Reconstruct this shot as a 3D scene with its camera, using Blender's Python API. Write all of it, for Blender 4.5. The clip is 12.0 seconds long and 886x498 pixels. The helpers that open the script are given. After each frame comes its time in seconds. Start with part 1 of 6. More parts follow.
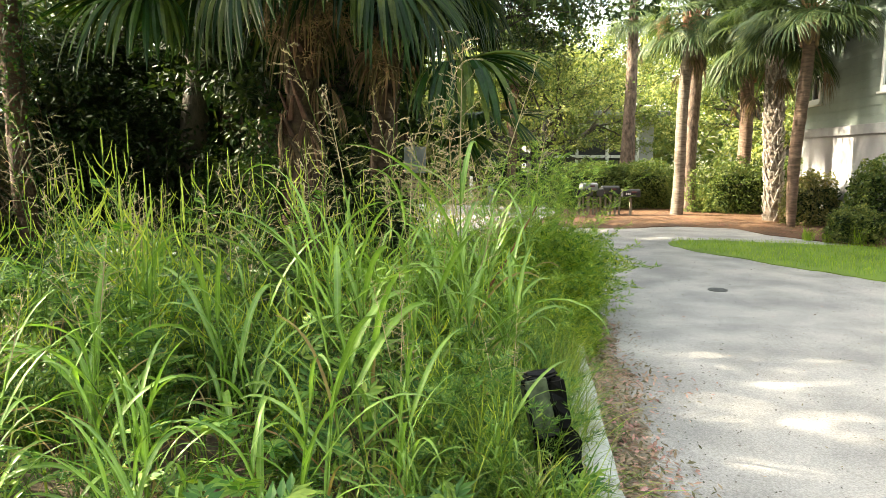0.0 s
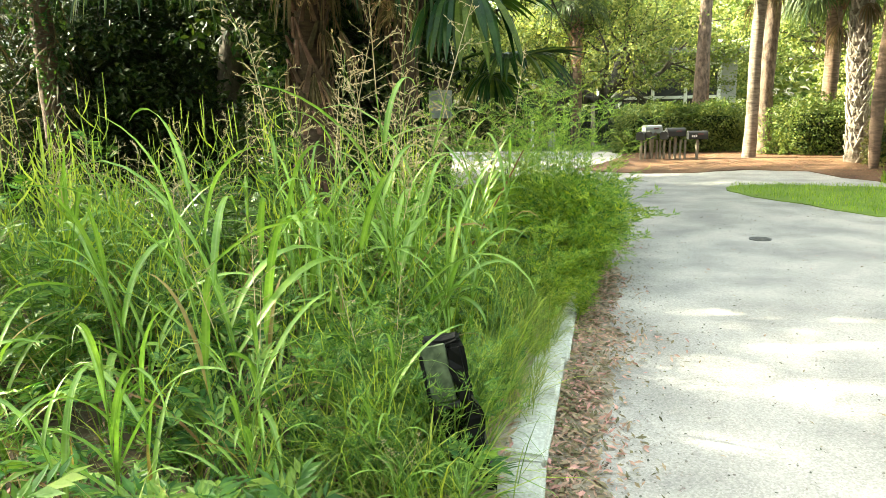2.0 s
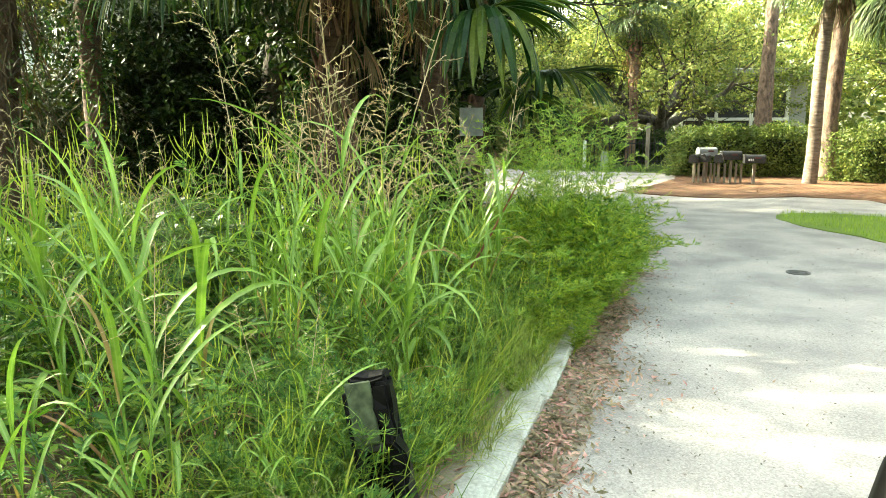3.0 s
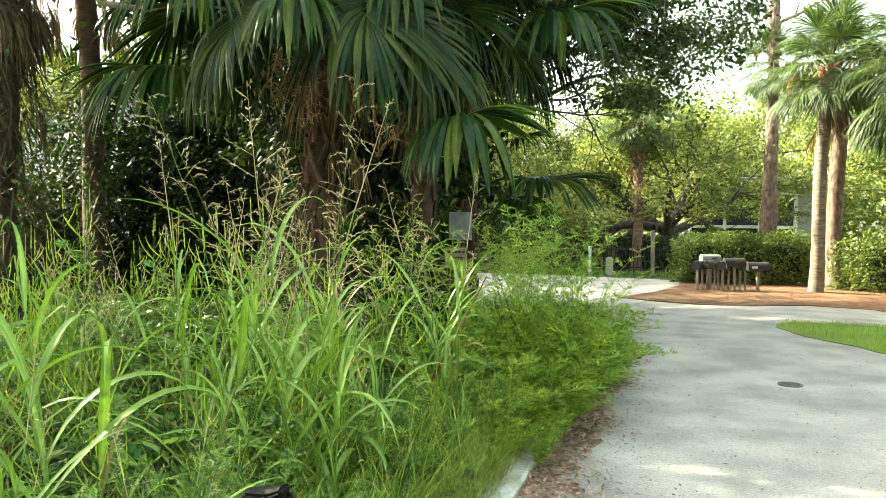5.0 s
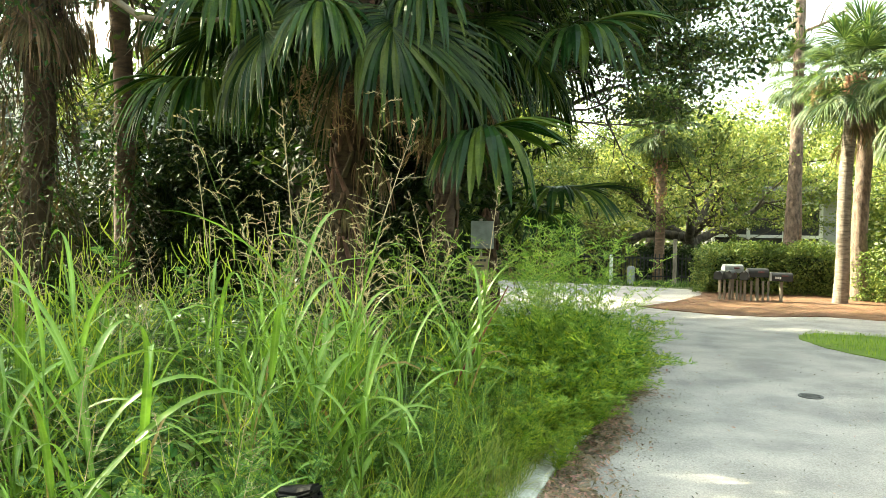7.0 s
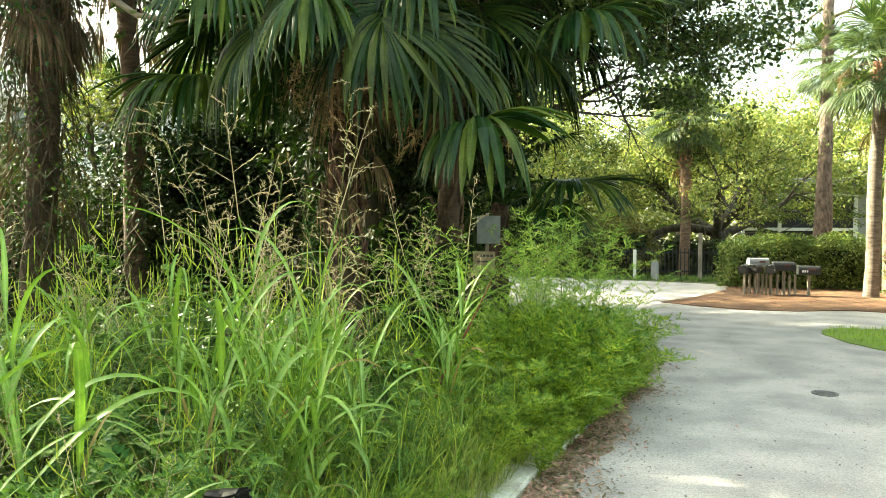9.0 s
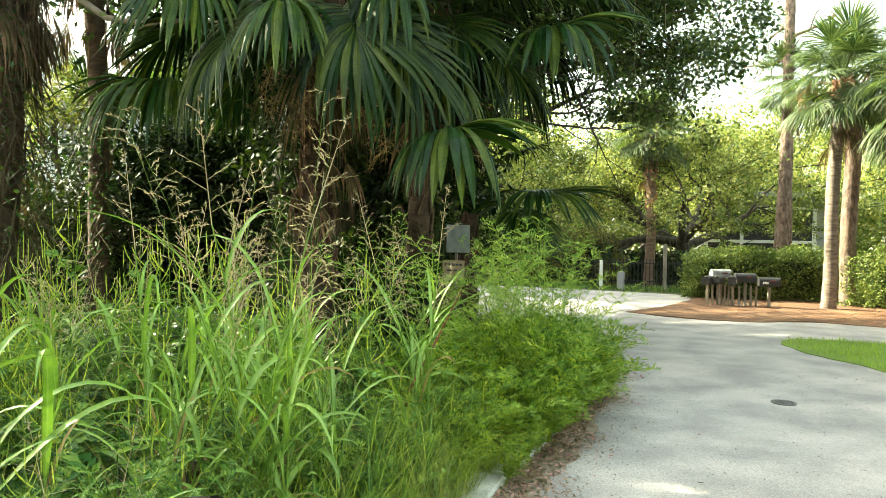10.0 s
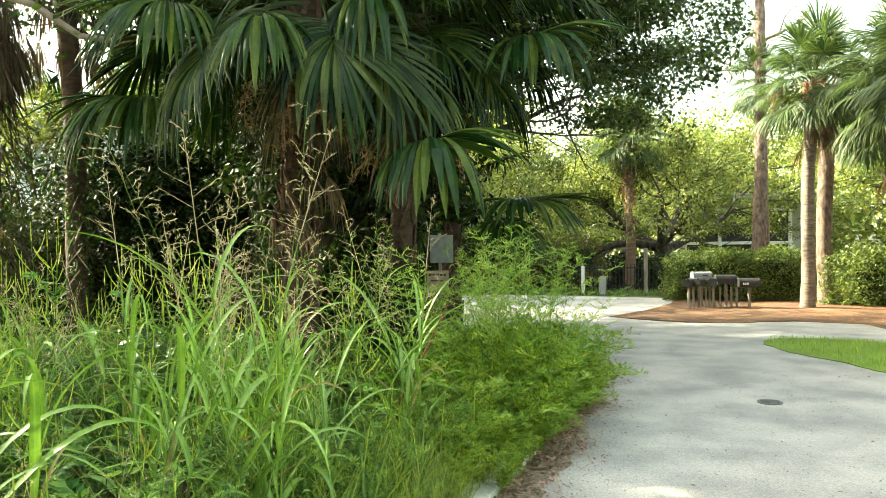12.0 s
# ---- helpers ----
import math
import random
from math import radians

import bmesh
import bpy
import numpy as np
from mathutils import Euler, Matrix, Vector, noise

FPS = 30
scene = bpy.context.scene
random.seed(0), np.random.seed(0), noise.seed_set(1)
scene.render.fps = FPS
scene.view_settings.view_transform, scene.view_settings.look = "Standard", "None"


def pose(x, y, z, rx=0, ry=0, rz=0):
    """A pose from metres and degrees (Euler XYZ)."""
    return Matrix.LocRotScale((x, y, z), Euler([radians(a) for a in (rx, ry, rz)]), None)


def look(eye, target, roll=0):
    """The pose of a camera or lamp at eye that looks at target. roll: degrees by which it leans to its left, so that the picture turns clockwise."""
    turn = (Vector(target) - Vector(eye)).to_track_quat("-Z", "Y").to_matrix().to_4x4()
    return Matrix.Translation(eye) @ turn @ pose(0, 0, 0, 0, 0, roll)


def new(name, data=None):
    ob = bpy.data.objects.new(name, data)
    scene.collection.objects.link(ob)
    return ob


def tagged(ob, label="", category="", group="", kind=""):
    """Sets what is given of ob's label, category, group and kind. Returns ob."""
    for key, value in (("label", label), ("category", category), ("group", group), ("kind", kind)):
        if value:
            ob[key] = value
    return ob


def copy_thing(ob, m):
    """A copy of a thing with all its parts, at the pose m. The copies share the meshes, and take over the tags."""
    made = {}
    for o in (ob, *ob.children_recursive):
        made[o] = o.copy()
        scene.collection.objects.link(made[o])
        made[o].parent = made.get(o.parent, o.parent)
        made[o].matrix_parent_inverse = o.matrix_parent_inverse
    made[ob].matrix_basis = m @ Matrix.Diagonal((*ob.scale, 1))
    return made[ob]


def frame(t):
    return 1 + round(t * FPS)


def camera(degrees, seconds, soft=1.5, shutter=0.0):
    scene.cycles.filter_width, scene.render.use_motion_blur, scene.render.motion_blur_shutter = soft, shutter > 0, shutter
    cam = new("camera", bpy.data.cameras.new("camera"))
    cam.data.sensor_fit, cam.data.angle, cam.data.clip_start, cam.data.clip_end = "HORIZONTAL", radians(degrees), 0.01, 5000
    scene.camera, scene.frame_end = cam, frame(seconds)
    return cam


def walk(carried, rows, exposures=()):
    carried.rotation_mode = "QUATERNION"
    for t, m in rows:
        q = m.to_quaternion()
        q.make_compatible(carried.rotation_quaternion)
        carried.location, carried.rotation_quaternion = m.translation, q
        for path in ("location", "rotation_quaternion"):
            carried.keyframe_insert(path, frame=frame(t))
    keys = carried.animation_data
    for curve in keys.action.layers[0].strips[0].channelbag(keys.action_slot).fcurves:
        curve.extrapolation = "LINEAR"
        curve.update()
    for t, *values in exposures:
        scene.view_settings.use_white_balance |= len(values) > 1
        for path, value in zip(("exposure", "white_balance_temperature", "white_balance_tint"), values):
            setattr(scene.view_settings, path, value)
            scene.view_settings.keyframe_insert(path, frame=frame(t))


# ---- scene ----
cam = camera(63.36, 12.0, soft=0.5)
PATH = [
    (0.0, pose(-0.109, 0.140, 1.530, 82.41, -0.26, 3.36)),
    (0.5, pose(0.183, 0.238, 1.543, 81.84, -0.41, 6.63)),
    (1.0, pose(0.305, 0.305, 1.534, 80.49, -0.84, 8.47)),
    (1.5, pose(0.428, 0.485, 1.499, 80.79, 0.85, 11.15)),
    (2.0, pose(0.598, 0.571, 1.480, 78.37, 1.31, 9.91)),
    (2.5, pose(0.791, 0.712, 1.491, 79.30, 0.99, 12.20)),
    (3.0, pose(0.998, 0.863, 1.490, 79.66, 0.13, 15.10)),
    (3.5, pose(1.155, 1.016, 1.473, 80.45, 1.59, 16.17)),
    (3.7, pose(1.178, 1.062, 1.477, 82.16, 0.84, 17.07)),
    (5.3, pose(1.325, 1.046, 1.490, 87.89, -1.03, 16.03)),
    (5.5, pose(1.321, 1.013, 1.502, 87.39, -3.28, 17.07)),
    (6.0, pose(1.327, 0.986, 1.507, 87.66, -1.57, 17.20)),
    (6.5, pose(1.320, 0.998, 1.501, 88.42, 0.55, 19.49)),
    (7.0, pose(1.339, 0.932, 1.512, 88.37, -0.99, 18.18)),
    (7.2, pose(1.346, 0.932, 1.515, 88.19, -1.15, 17.31)),
    (8.8, pose(1.597, 1.195, 1.481, 87.83, -0.27, 20.47)),
    (9.0, pose(1.597, 1.178, 1.485, 88.17, -0.25, 20.65)),
    (9.5, pose(1.595, 1.150, 1.490, 88.87, 0.03, 21.17)),
    (10.0, pose(1.594, 1.132, 1.496, 88.82, -1.00, 18.13)),
    (10.5, pose(1.589, 1.154, 1.492, 88.89, -0.33, 17.07)),
    (11.0, pose(1.565, 1.121, 1.489, 87.73, -0.86, 16.63)),
    (11.5, pose(1.562, 1.061, 1.491, 88.86, -1.73, 15.73)),
    (12.0, pose(1.557, 1.128, 1.499, 89.63, 0.64, 16.56)),
]

EXPOSURES = [(0.0, 2.83, 7500, 3), (0.35, 3.0, 7500, -6), (0.8, 3.15, 7600, -6), (3.0, 3.23, 7550, -7), (3.7, 3.2, 7550, -7), (5.3, 3.05, 7550, -8), (12.0, 3.05, 7600, -7)]
walk(cam, PATH, EXPOSURES)

# ---- world and sun ----
SUN_DIR = Vector((-0.80, 0.10, 0.56)).normalized()
sun_el = math.asin(SUN_DIR.z)
sun_az = math.atan2(SUN_DIR.x, SUN_DIR.y)
world = bpy.data.worlds.new("world")
scene.world = world
world.use_nodes = True
wn = world.node_tree.nodes
sky = wn.new("ShaderNodeTexSky")
sky.sky_type = "NISHITA"
sky.sun_disc = False
sky.sun_elevation = sun_el
sky.sun_rotation = sun_az
sky.air_density, sky.dust_density, sky.ozone_density = 1.3, 3.0, 1.0
wn["Background"].inputs["Strength"].default_value = 0.138
haze = wn.new("ShaderNodeHueSaturation")
haze.inputs["Saturation"].default_value = 0.6
world.node_tree.links.new(sky.outputs["Color"], haze.inputs["Color"])
world.node_tree.links.new(haze.outputs["Color"], wn["Background"].inputs["Color"])
sun = new("sun", bpy.data.lights.new("sun", "SUN"))
sun.data.energy = 4.0
sun.data.angle = radians(0.6)
sun.data.color = (1.0, 0.93, 0.80)
sun.matrix_world = look(SUN_DIR * 60, (0, 0, 0))


# ---- materials ----
def mat(name, base=(0.5, 0.5, 0.5), rough=0.7, metal=0.0, dark=None, scale=8.0, amount=1.0, fine=60.0, bump=0.2,
        leaf=0.0, spread=0.0, island=True, spec=0.4, stretch=(1, 1, 1), dist=0.01):
    """A surface with two scales of variation; leaf: the share of light that passes through; spread: value change from piece to piece."""
    m = bpy.data.materials.new(name)
    m.use_nodes = True
    nt = m.node_tree
    n, l = nt.nodes, nt.links
    p = n["Principled BSDF"]
    p.inputs["Roughness"].default_value = rough
    p.inputs["Metallic"].default_value = metal
    p.inputs["Specular IOR Level"].default_value = spec
    tc = n.new("ShaderNodeTexCoord")
    mp = n.new("ShaderNodeMapping")
    mp.inputs["Scale"].default_value = stretch
    l.new(tc.outputs["Object"], mp.inputs["Vector"])
    big = n.new("ShaderNodeTexNoise")
    big.inputs["Scale"].default_value = scale
    big.inputs["Detail"].default_value = 4
    small = n.new("ShaderNodeTexNoise")
    small.inputs["Scale"].default_value = fine
    small.inputs["Detail"].default_value = 3
    for t in (big, small):
        l.new(mp.outputs["Vector"], t.inputs["Vector"])
    ramp = n.new("ShaderNodeValToRGB")
    ramp.color_ramp.elements[0].position = 0.32
    ramp.color_ramp.elements[1].position = 0.68
    d = dark if dark else tuple(c * 0.6 for c in base)
    ramp.color_ramp.elements[0].color = (*d, 1)
    ramp.color_ramp.elements[1].color = (*base, 1)
    add = n.new("ShaderNodeMath")
    add.operation = "MULTIPLY_ADD"
    add.inputs[1].default_value = 0.45
    l.new(small.outputs["Fac"], add.inputs[0])
    sub = n.new("ShaderNodeMath")
    sub.operation = "MULTIPLY_ADD"
    sub.inputs[1].default_value = amount
    sub.inputs[2].default_value = 0.5 - 0.5 * amount - 0.225
    l.new(big.outputs["Fac"], sub.inputs[0])
    l.new(sub.outputs[0], add.inputs[2])
    l.new(add.outputs[0], ramp.inputs["Fac"])
    col = ramp.outputs["Color"]
    if spread:
        hsv = n.new("ShaderNodeHueSaturation")
        if island:
            rnd = n.new("ShaderNodeNewGeometry").outputs["Random Per Island"]
        else:
            rnd = n.new("ShaderNodeObjectInfo").outputs["Random"]
        mr = n.new("ShaderNodeMapRange")
        mr.inputs["To Min"].default_value = 1 - spread
        mr.inputs["To Max"].default_value = 1 + spread
        l.new(rnd, mr.inputs["Value"])
        l.new(mr.outputs[0], hsv.inputs["Value"])
        mh = n.new("ShaderNodeMapRange")
        mh.inputs["To Min"].default_value = 0.5 + 0.09 * spread
        mh.inputs["To Max"].default_value = 0.5 - 0.09 * spread
        l.new(rnd, mh.inputs["Value"])
        l.new(mh.outputs[0], hsv.inputs["Hue"])
        l.new(col, hsv.inputs["Color"])
        col = hsv.outputs["Color"]
    l.new(col, p.inputs["Base Color"])
    if bump:
        b = n.new("ShaderNodeBump")
        b.inputs["Strength"].default_value = bump
        b.inputs["Distance"].default_value = dist
        l.new(add.outputs[0], b.inputs["Height"])
        l.new(b.outputs["Normal"], p.inputs["Normal"])
    if leaf:
        tr = n.new("ShaderNodeBsdfTranslucent")
        gain = n.new("ShaderNodeMixRGB")
        gain.blend_type = "MULTIPLY"
        gain.inputs["Fac"].default_value = 1.0
        gain.inputs["Color2"].default_value = (1.25, 1.35, 0.75, 1)
        l.new(col, gain.inputs["Color1"])
        l.new(gain.outputs[0], tr.inputs["Color"])
        mx = n.new("ShaderNodeMixShader")
        mx.inputs["Fac"].default_value = leaf
        l.new(p.outputs[0], mx.inputs[1])
        l.new(tr.outputs[0], mx.inputs[2])
        l.new(mx.outputs[0], n["Material Output"].inputs["Surface"])
    return m


M_ROAD = mat("chip_seal", (0.495, 0.455, 0.418), 0.85, dark=(0.295, 0.275, 0.26), scale=1.5, fine=75, bump=0.7, dist=0.006, amount=1.15)
M_KERB = mat("kerb_concrete", (0.62, 0.62, 0.58), 0.85, dark=(0.34, 0.33, 0.27), scale=5, fine=60, bump=0.6)
M_SAND = mat("pale_sand", (0.40, 0.34, 0.27), 0.95, dark=(0.20, 0.155, 0.11), scale=6, fine=70, bump=0.8, dist=0.012)
M_GRIT = mat("grit", (0.34, 0.31, 0.27), 0.9, dark=(0.12, 0.10, 0.085), spread=0.6, bump=0)
M_SOIL = mat("sandy_soil", (0.13, 0.095, 0.06), 0.95, dark=(0.04, 0.03, 0.018), scale=2, fine=45, bump=0.8, dist=0.03)
M_GROUND = mat("woodland_ground", (0.11, 0.12, 0.05), 0.95, dark=(0.05, 0.045, 0.025), scale=0.6, fine=25, bump=0.8, dist=0.04)
M_LAWN = mat("lawn_soil", (0.20, 0.29, 0.035), 0.9, dark=(0.13, 0.20, 0.03), scale=1.5, fine=80, bump=0.5)
M_LAWNBLADE = mat("lawn_blade", (0.32, 0.45, 0.045), 0.5, dark=(0.22, 0.33, 0.035), scale=2, spread=0.35, bump=0, leaf=0.35)
M_STRAW = mat("pine_straw", (0.20, 0.105, 0.055), 0.9, dark=(0.09, 0.045, 0.025), scale=1.2, fine=70, bump=0.8, dist=0.02)
M_NEEDLE = mat("pine_needles", (0.26, 0.145, 0.075), 0.8, dark=(0.13, 0.068, 0.038), spread=0.5, bump=0)
M_LITTER = mat("dry_leaves", (0.42, 0.31, 0.21), 0.8, dark=(0.22, 0.145, 0.09), spread=0.75, bump=0, leaf=0.1)
M_GRASS = mat("grass_blade", (0.12, 0.22, 0.03), 0.42, dark=(0.04, 0.09, 0.014), scale=3, fine=40, spread=0.6, bump=0, leaf=0.18)
M_PALEGRASS = mat("pale_thin_grass", (0.30, 0.33, 0.09), 0.55, dark=(0.20, 0.26, 0.06), scale=3, fine=40, spread=0.5, bump=0, leaf=0.3)
M_TALL = mat("tall_grass_blade", (0.20, 0.34, 0.06), 0.36, dark=(0.10, 0.21, 0.035), scale=6, fine=60, spread=0.45, bump=0, leaf=0.28)
M_FEATHER = mat("feathery_weed", (0.14, 0.27, 0.038), 0.5, dark=(0.055, 0.13, 0.018), scale=3, fine=40, spread=0.5, bump=0, leaf=0.2)
M_BUSH = mat("fine_leaved_weed", (0.27, 0.40, 0.048), 0.45, dark=(0.11, 0.21, 0.02), scale=2.5, fine=30, spread=0.75, bump=0, leaf=0.42)
M_VINE = mat("vine_leaf", (0.05, 0.115, 0.02), 0.42, dark=(0.025, 0.06, 0.012), scale=3, spread=0.5, bump=0, leaf=0.2)
M_TANGLE = mat("dry_vine", (0.10, 0.075, 0.04), 0.9, dark=(0.04, 0.03, 0.016), scale=4, spread=0.5, bump=0, leaf=0.1)
M_PLUME = mat("arching_plume", (0.30, 0.42, 0.09), 0.5, dark=(0.18, 0.30, 0.05), scale=3, spread=0.4, bump=0, leaf=0.4)
M_SPIKE = mat("flower_spike", (0.40, 0.47, 0.07), 0.6, dark=(0.26, 0.36, 0.045), scale=8, spread=0.25, bump=0, leaf=0.3)
M_SEED = mat("seed_head", (0.46, 0.39, 0.25), 0.7, dark=(0.30, 0.23, 0.13), scale=8, spread=0.4, bump=0, leaf=0.2)
M_DRY = mat("dry_blade", (0.34, 0.27, 0.11), 0.7, dark=(0.22, 0.16, 0.06), scale=5, spread=0.35, bump=0, leaf=0.3)
M_RED = mat("red_stalk", (0.25, 0.09, 0.05), 0.6, dark=(0.15, 0.07, 0.03), scale=8)
# thicket fronds carry shade in their colour, the second copy carries sun
M_FROND = mat("shaded_palm_frond", (0.032, 0.062, 0.010), 0.42, dark=(0.011, 0.027, 0.005), scale=5, fine=50, spread=0.6, bump=0, leaf=0.25, spec=0.2)
M_FROND_LIT = mat("sunlit_palm_frond", (0.115, 0.16, 0.06), 0.45, dark=(0.05, 0.08, 0.028), scale=5, fine=50, spread=0.45, bump=0, leaf=0.3, spec=0.3)
M_DEADFROND = mat("dead_frond", (0.22, 0.15, 0.085), 0.85, dark=(0.10, 0.065, 0.038), scale=5, spread=0.35, bump=0, leaf=0.15)
M_STALK = mat("fruit_stalk", (0.38, 0.27, 0.13), 0.7, dark=(0.24, 0.15, 0.065), scale=9, spread=0.4, bump=0)
# leaf stubs darkened by the shade among the thicket palms
M_SHADEBOOT = mat("shaded_palm_boot", (0.13, 0.08, 0.055), 0.9, dark=(0.06, 0.036, 0.025), scale=9, fine=60, spread=0.4, island=False, bump=0.6)
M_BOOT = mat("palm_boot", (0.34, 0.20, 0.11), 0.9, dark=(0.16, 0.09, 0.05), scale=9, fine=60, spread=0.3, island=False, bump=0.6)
M_PALEBOOT = mat("pale_palm_boot", (0.44, 0.39, 0.34), 0.9, dark=(0.22, 0.18, 0.15), scale=9, fine=60, spread=0.3, island=False, bump=0.6)
M_PALMBARK = mat("palm_bark", (0.22, 0.14, 0.10), 0.9, dark=(0.10, 0.065, 0.045), scale=6, fine=50, bump=0.8, stretch=(1, 1, 4), dist=0.02)
# palm bark with the thicket's shade put into its colour
M_SHADEBARK = mat("shaded_palm_bark", (0.09, 0.06, 0.04), 0.9, dark=(0.05, 0.03, 0.022), scale=6, fine=50, bump=0.8, stretch=(1, 1, 4), dist=0.02)
M_REDBARK = mat("reddish_palm_bark", (0.13, 0.078, 0.052), 0.9, dark=(0.055, 0.034, 0.024), scale=6, fine=50, bump=0.8, stretch=(1, 1, 4), dist=0.02)
M_FINEGRASS = mat("fine_bright_grass", (0.27, 0.36, 0.06), 0.5, dark=(0.15, 0.24, 0.035), scale=3, fine=40, spread=0.5, bump=0, leaf=0.35)
M_PALMGREY = mat("grey_palm_bark", (0.26, 0.21, 0.17), 0.9, dark=(0.12, 0.09, 0.07), scale=6, fine=50, bump=0.8, stretch=(1, 1, 4), dist=0.02)
M_PINE = mat("pine_bark", (0.22, 0.155, 0.12), 0.95, dark=(0.06, 0.042, 0.034), scale=12, fine=55, bump=1.0, stretch=(1, 1, 0.45), dist=0.03)
M_OAK = mat("oak_bark", (0.10, 0.083, 0.066), 0.95, dark=(0.035, 0.03, 0.024), scale=8, fine=50, bump=1.0, stretch=(1, 1, 0.4), dist=0.02)
M_DEADWOOD = mat("dead_wood", (0.34, 0.28, 0.22), 0.9, dark=(0.20, 0.16, 0.12), scale=9, fine=60, bump=0.5)
# tree leaf in two tones: shade put in the first, sunlight in the second
M_LEAFDARK = mat("shaded_tree_leaf", (0.078, 0.122, 0.03), 0.45, dark=(0.038, 0.068, 0.016), scale=1.5, spread=0.5, bump=0, leaf=0.33)
M_LEAFLIT = mat("pale_sunlit_leaf", (0.27, 0.30, 0.10), 0.55, dark=(0.10, 0.135, 0.04), scale=0.6, spread=0.5, bump=0, leaf=0.36, spec=0.25)
M_LEAFOLIVE = mat("olive_leaf", (0.21, 0.20, 0.065), 0.5, dark=(0.11, 0.11, 0.035), scale=1.0, spread=0.45, bump=0, leaf=0.35)
M_HEDGE = mat("hedge_leaf", (0.185, 0.235, 0.075), 0.5, dark=(0.08, 0.12, 0.028), scale=1.2, spread=0.45, bump=0, leaf=0.3, spec=0.25)
# near-black leaf: the thicket's deep shade is put into its colour
M_SHADELEAF = mat("shade_dark_leaf", (0.032, 0.060, 0.013), 0.5, dark=(0.013, 0.028, 0.007), scale=1.5, spread=0.55, bump=0, leaf=0.15, spec=0.22)
M_MOSS = mat("hanging_moss", (0.27, 0.25, 0.17), 0.9, dark=(0.17, 0.16, 0.10), spread=0.3, bump=0, leaf=0.3)
M_SIDING = mat("green_siding", (0.30, 0.345, 0.31), 0.6, dark=(0.25, 0.295, 0.265), scale=2, fine=30, spread=0.06, island=False, bump=0.1)
M_PALESIDING = mat("pale_siding", (0.52, 0.56, 0.56), 0.6, dark=(0.46, 0.50, 0.50), scale=2, fine=30, spread=0.06, island=False, bump=0.1)
M_WHITE = mat("white_paint", (0.78, 0.78, 0.76), 0.5, dark=(0.68, 0.68, 0.66), scale=3, bump=0.05)
M_STUCCO = mat("pale_stucco", (0.40, 0.395, 0.41), 0.85, dark=(0.28, 0.275, 0.29), scale=1.5, fine=50, bump=0.5)
M_ROOF = mat("shingle", (0.20, 0.20, 0.20), 0.9, dark=(0.12, 0.12, 0.12), scale=8, fine=60, bump=0.6)
M_GLASS = mat("window_glass", (0.05, 0.06, 0.065), 0.05, dark=(0.04, 0.05, 0.055), scale=2, bump=0, spec=0.8)
M_SCREEN = mat("dark_screen", (0.03, 0.032, 0.035), 0.6, dark=(0.02, 0.02, 0.022), scale=3, bump=0)
M_BLACK = mat("black_plastic", (0.006, 0.006, 0.007), 0.5, dark=(0.003, 0.003, 0.003), scale=12, fine=120, bump=0.05, spec=0.12)
M_PANEL = mat("grey_green_panel", (0.11, 0.14, 0.08), 0.7, dark=(0.04, 0.055, 0.03), scale=20, fine=50, bump=0.3)
M_RUST = mat("rusty_blade", (0.27, 0.17, 0.07), 0.7, dark=(0.15, 0.075, 0.03), scale=5, spread=0.4, bump=0, leaf=0.25)
M_BLACKMETAL = mat("black_metal", (0.03, 0.03, 0.032), 0.45, dark=(0.02, 0.02, 0.02), scale=10, bump=0.1)
M_GREYMETAL = mat("grey_metal", (0.30, 0.31, 0.31), 0.55, 0.2, dark=(0.22, 0.23, 0.23), scale=10, bump=0.05)
M_SIGNGREY = mat("dull_sign_grey", (0.25, 0.27, 0.265), 0.7, dark=(0.17, 0.185, 0.18), scale=8, bump=0.05)
M_TAN = mat("tan_board", (0.36, 0.27, 0.18), 0.8, dark=(0.28, 0.21, 0.14), scale=10, bump=0.1)
M_POST = mat("weathered_post", (0.32, 0.28, 0.23), 0.9, dark=(0.15, 0.125, 0.10), scale=9, fine=50, bump=0.5, stretch=(1, 1, 0.25))
M_MIRROR = mat("mirror_glass", (0.85, 0.87, 0.86), 0.03, 1.0, dark=(0.85, 0.87, 0.86), bump=0)
M_IRON = mat("cast_iron", (0.17, 0.165, 0.16), 0.7, 0.2, dark=(0.10, 0.095, 0.09), scale=30, bump=0.4)
M_WALLDARK = mat("weathered_wall", (0.22, 0.19, 0.16), 0.9, dark=(0.12, 0.10, 0.085), scale=3, fine=40, bump=0.3)
M_SIGNTEXT = mat("sign_ink", (0.06, 0.06, 0.06), 0.7, dark=(0.05, 0.05, 0.05), bump=0)
M_NUMBER = mat("white_digits", (0.75, 0.75, 0.75), 0.6, dark=(0.7, 0.7, 0.7), bump=0)
M_FLAG = mat("faded_red_paint", (0.10, 0.03, 0.03), 0.5, dark=(0.08, 0.03, 0.03), bump=0)

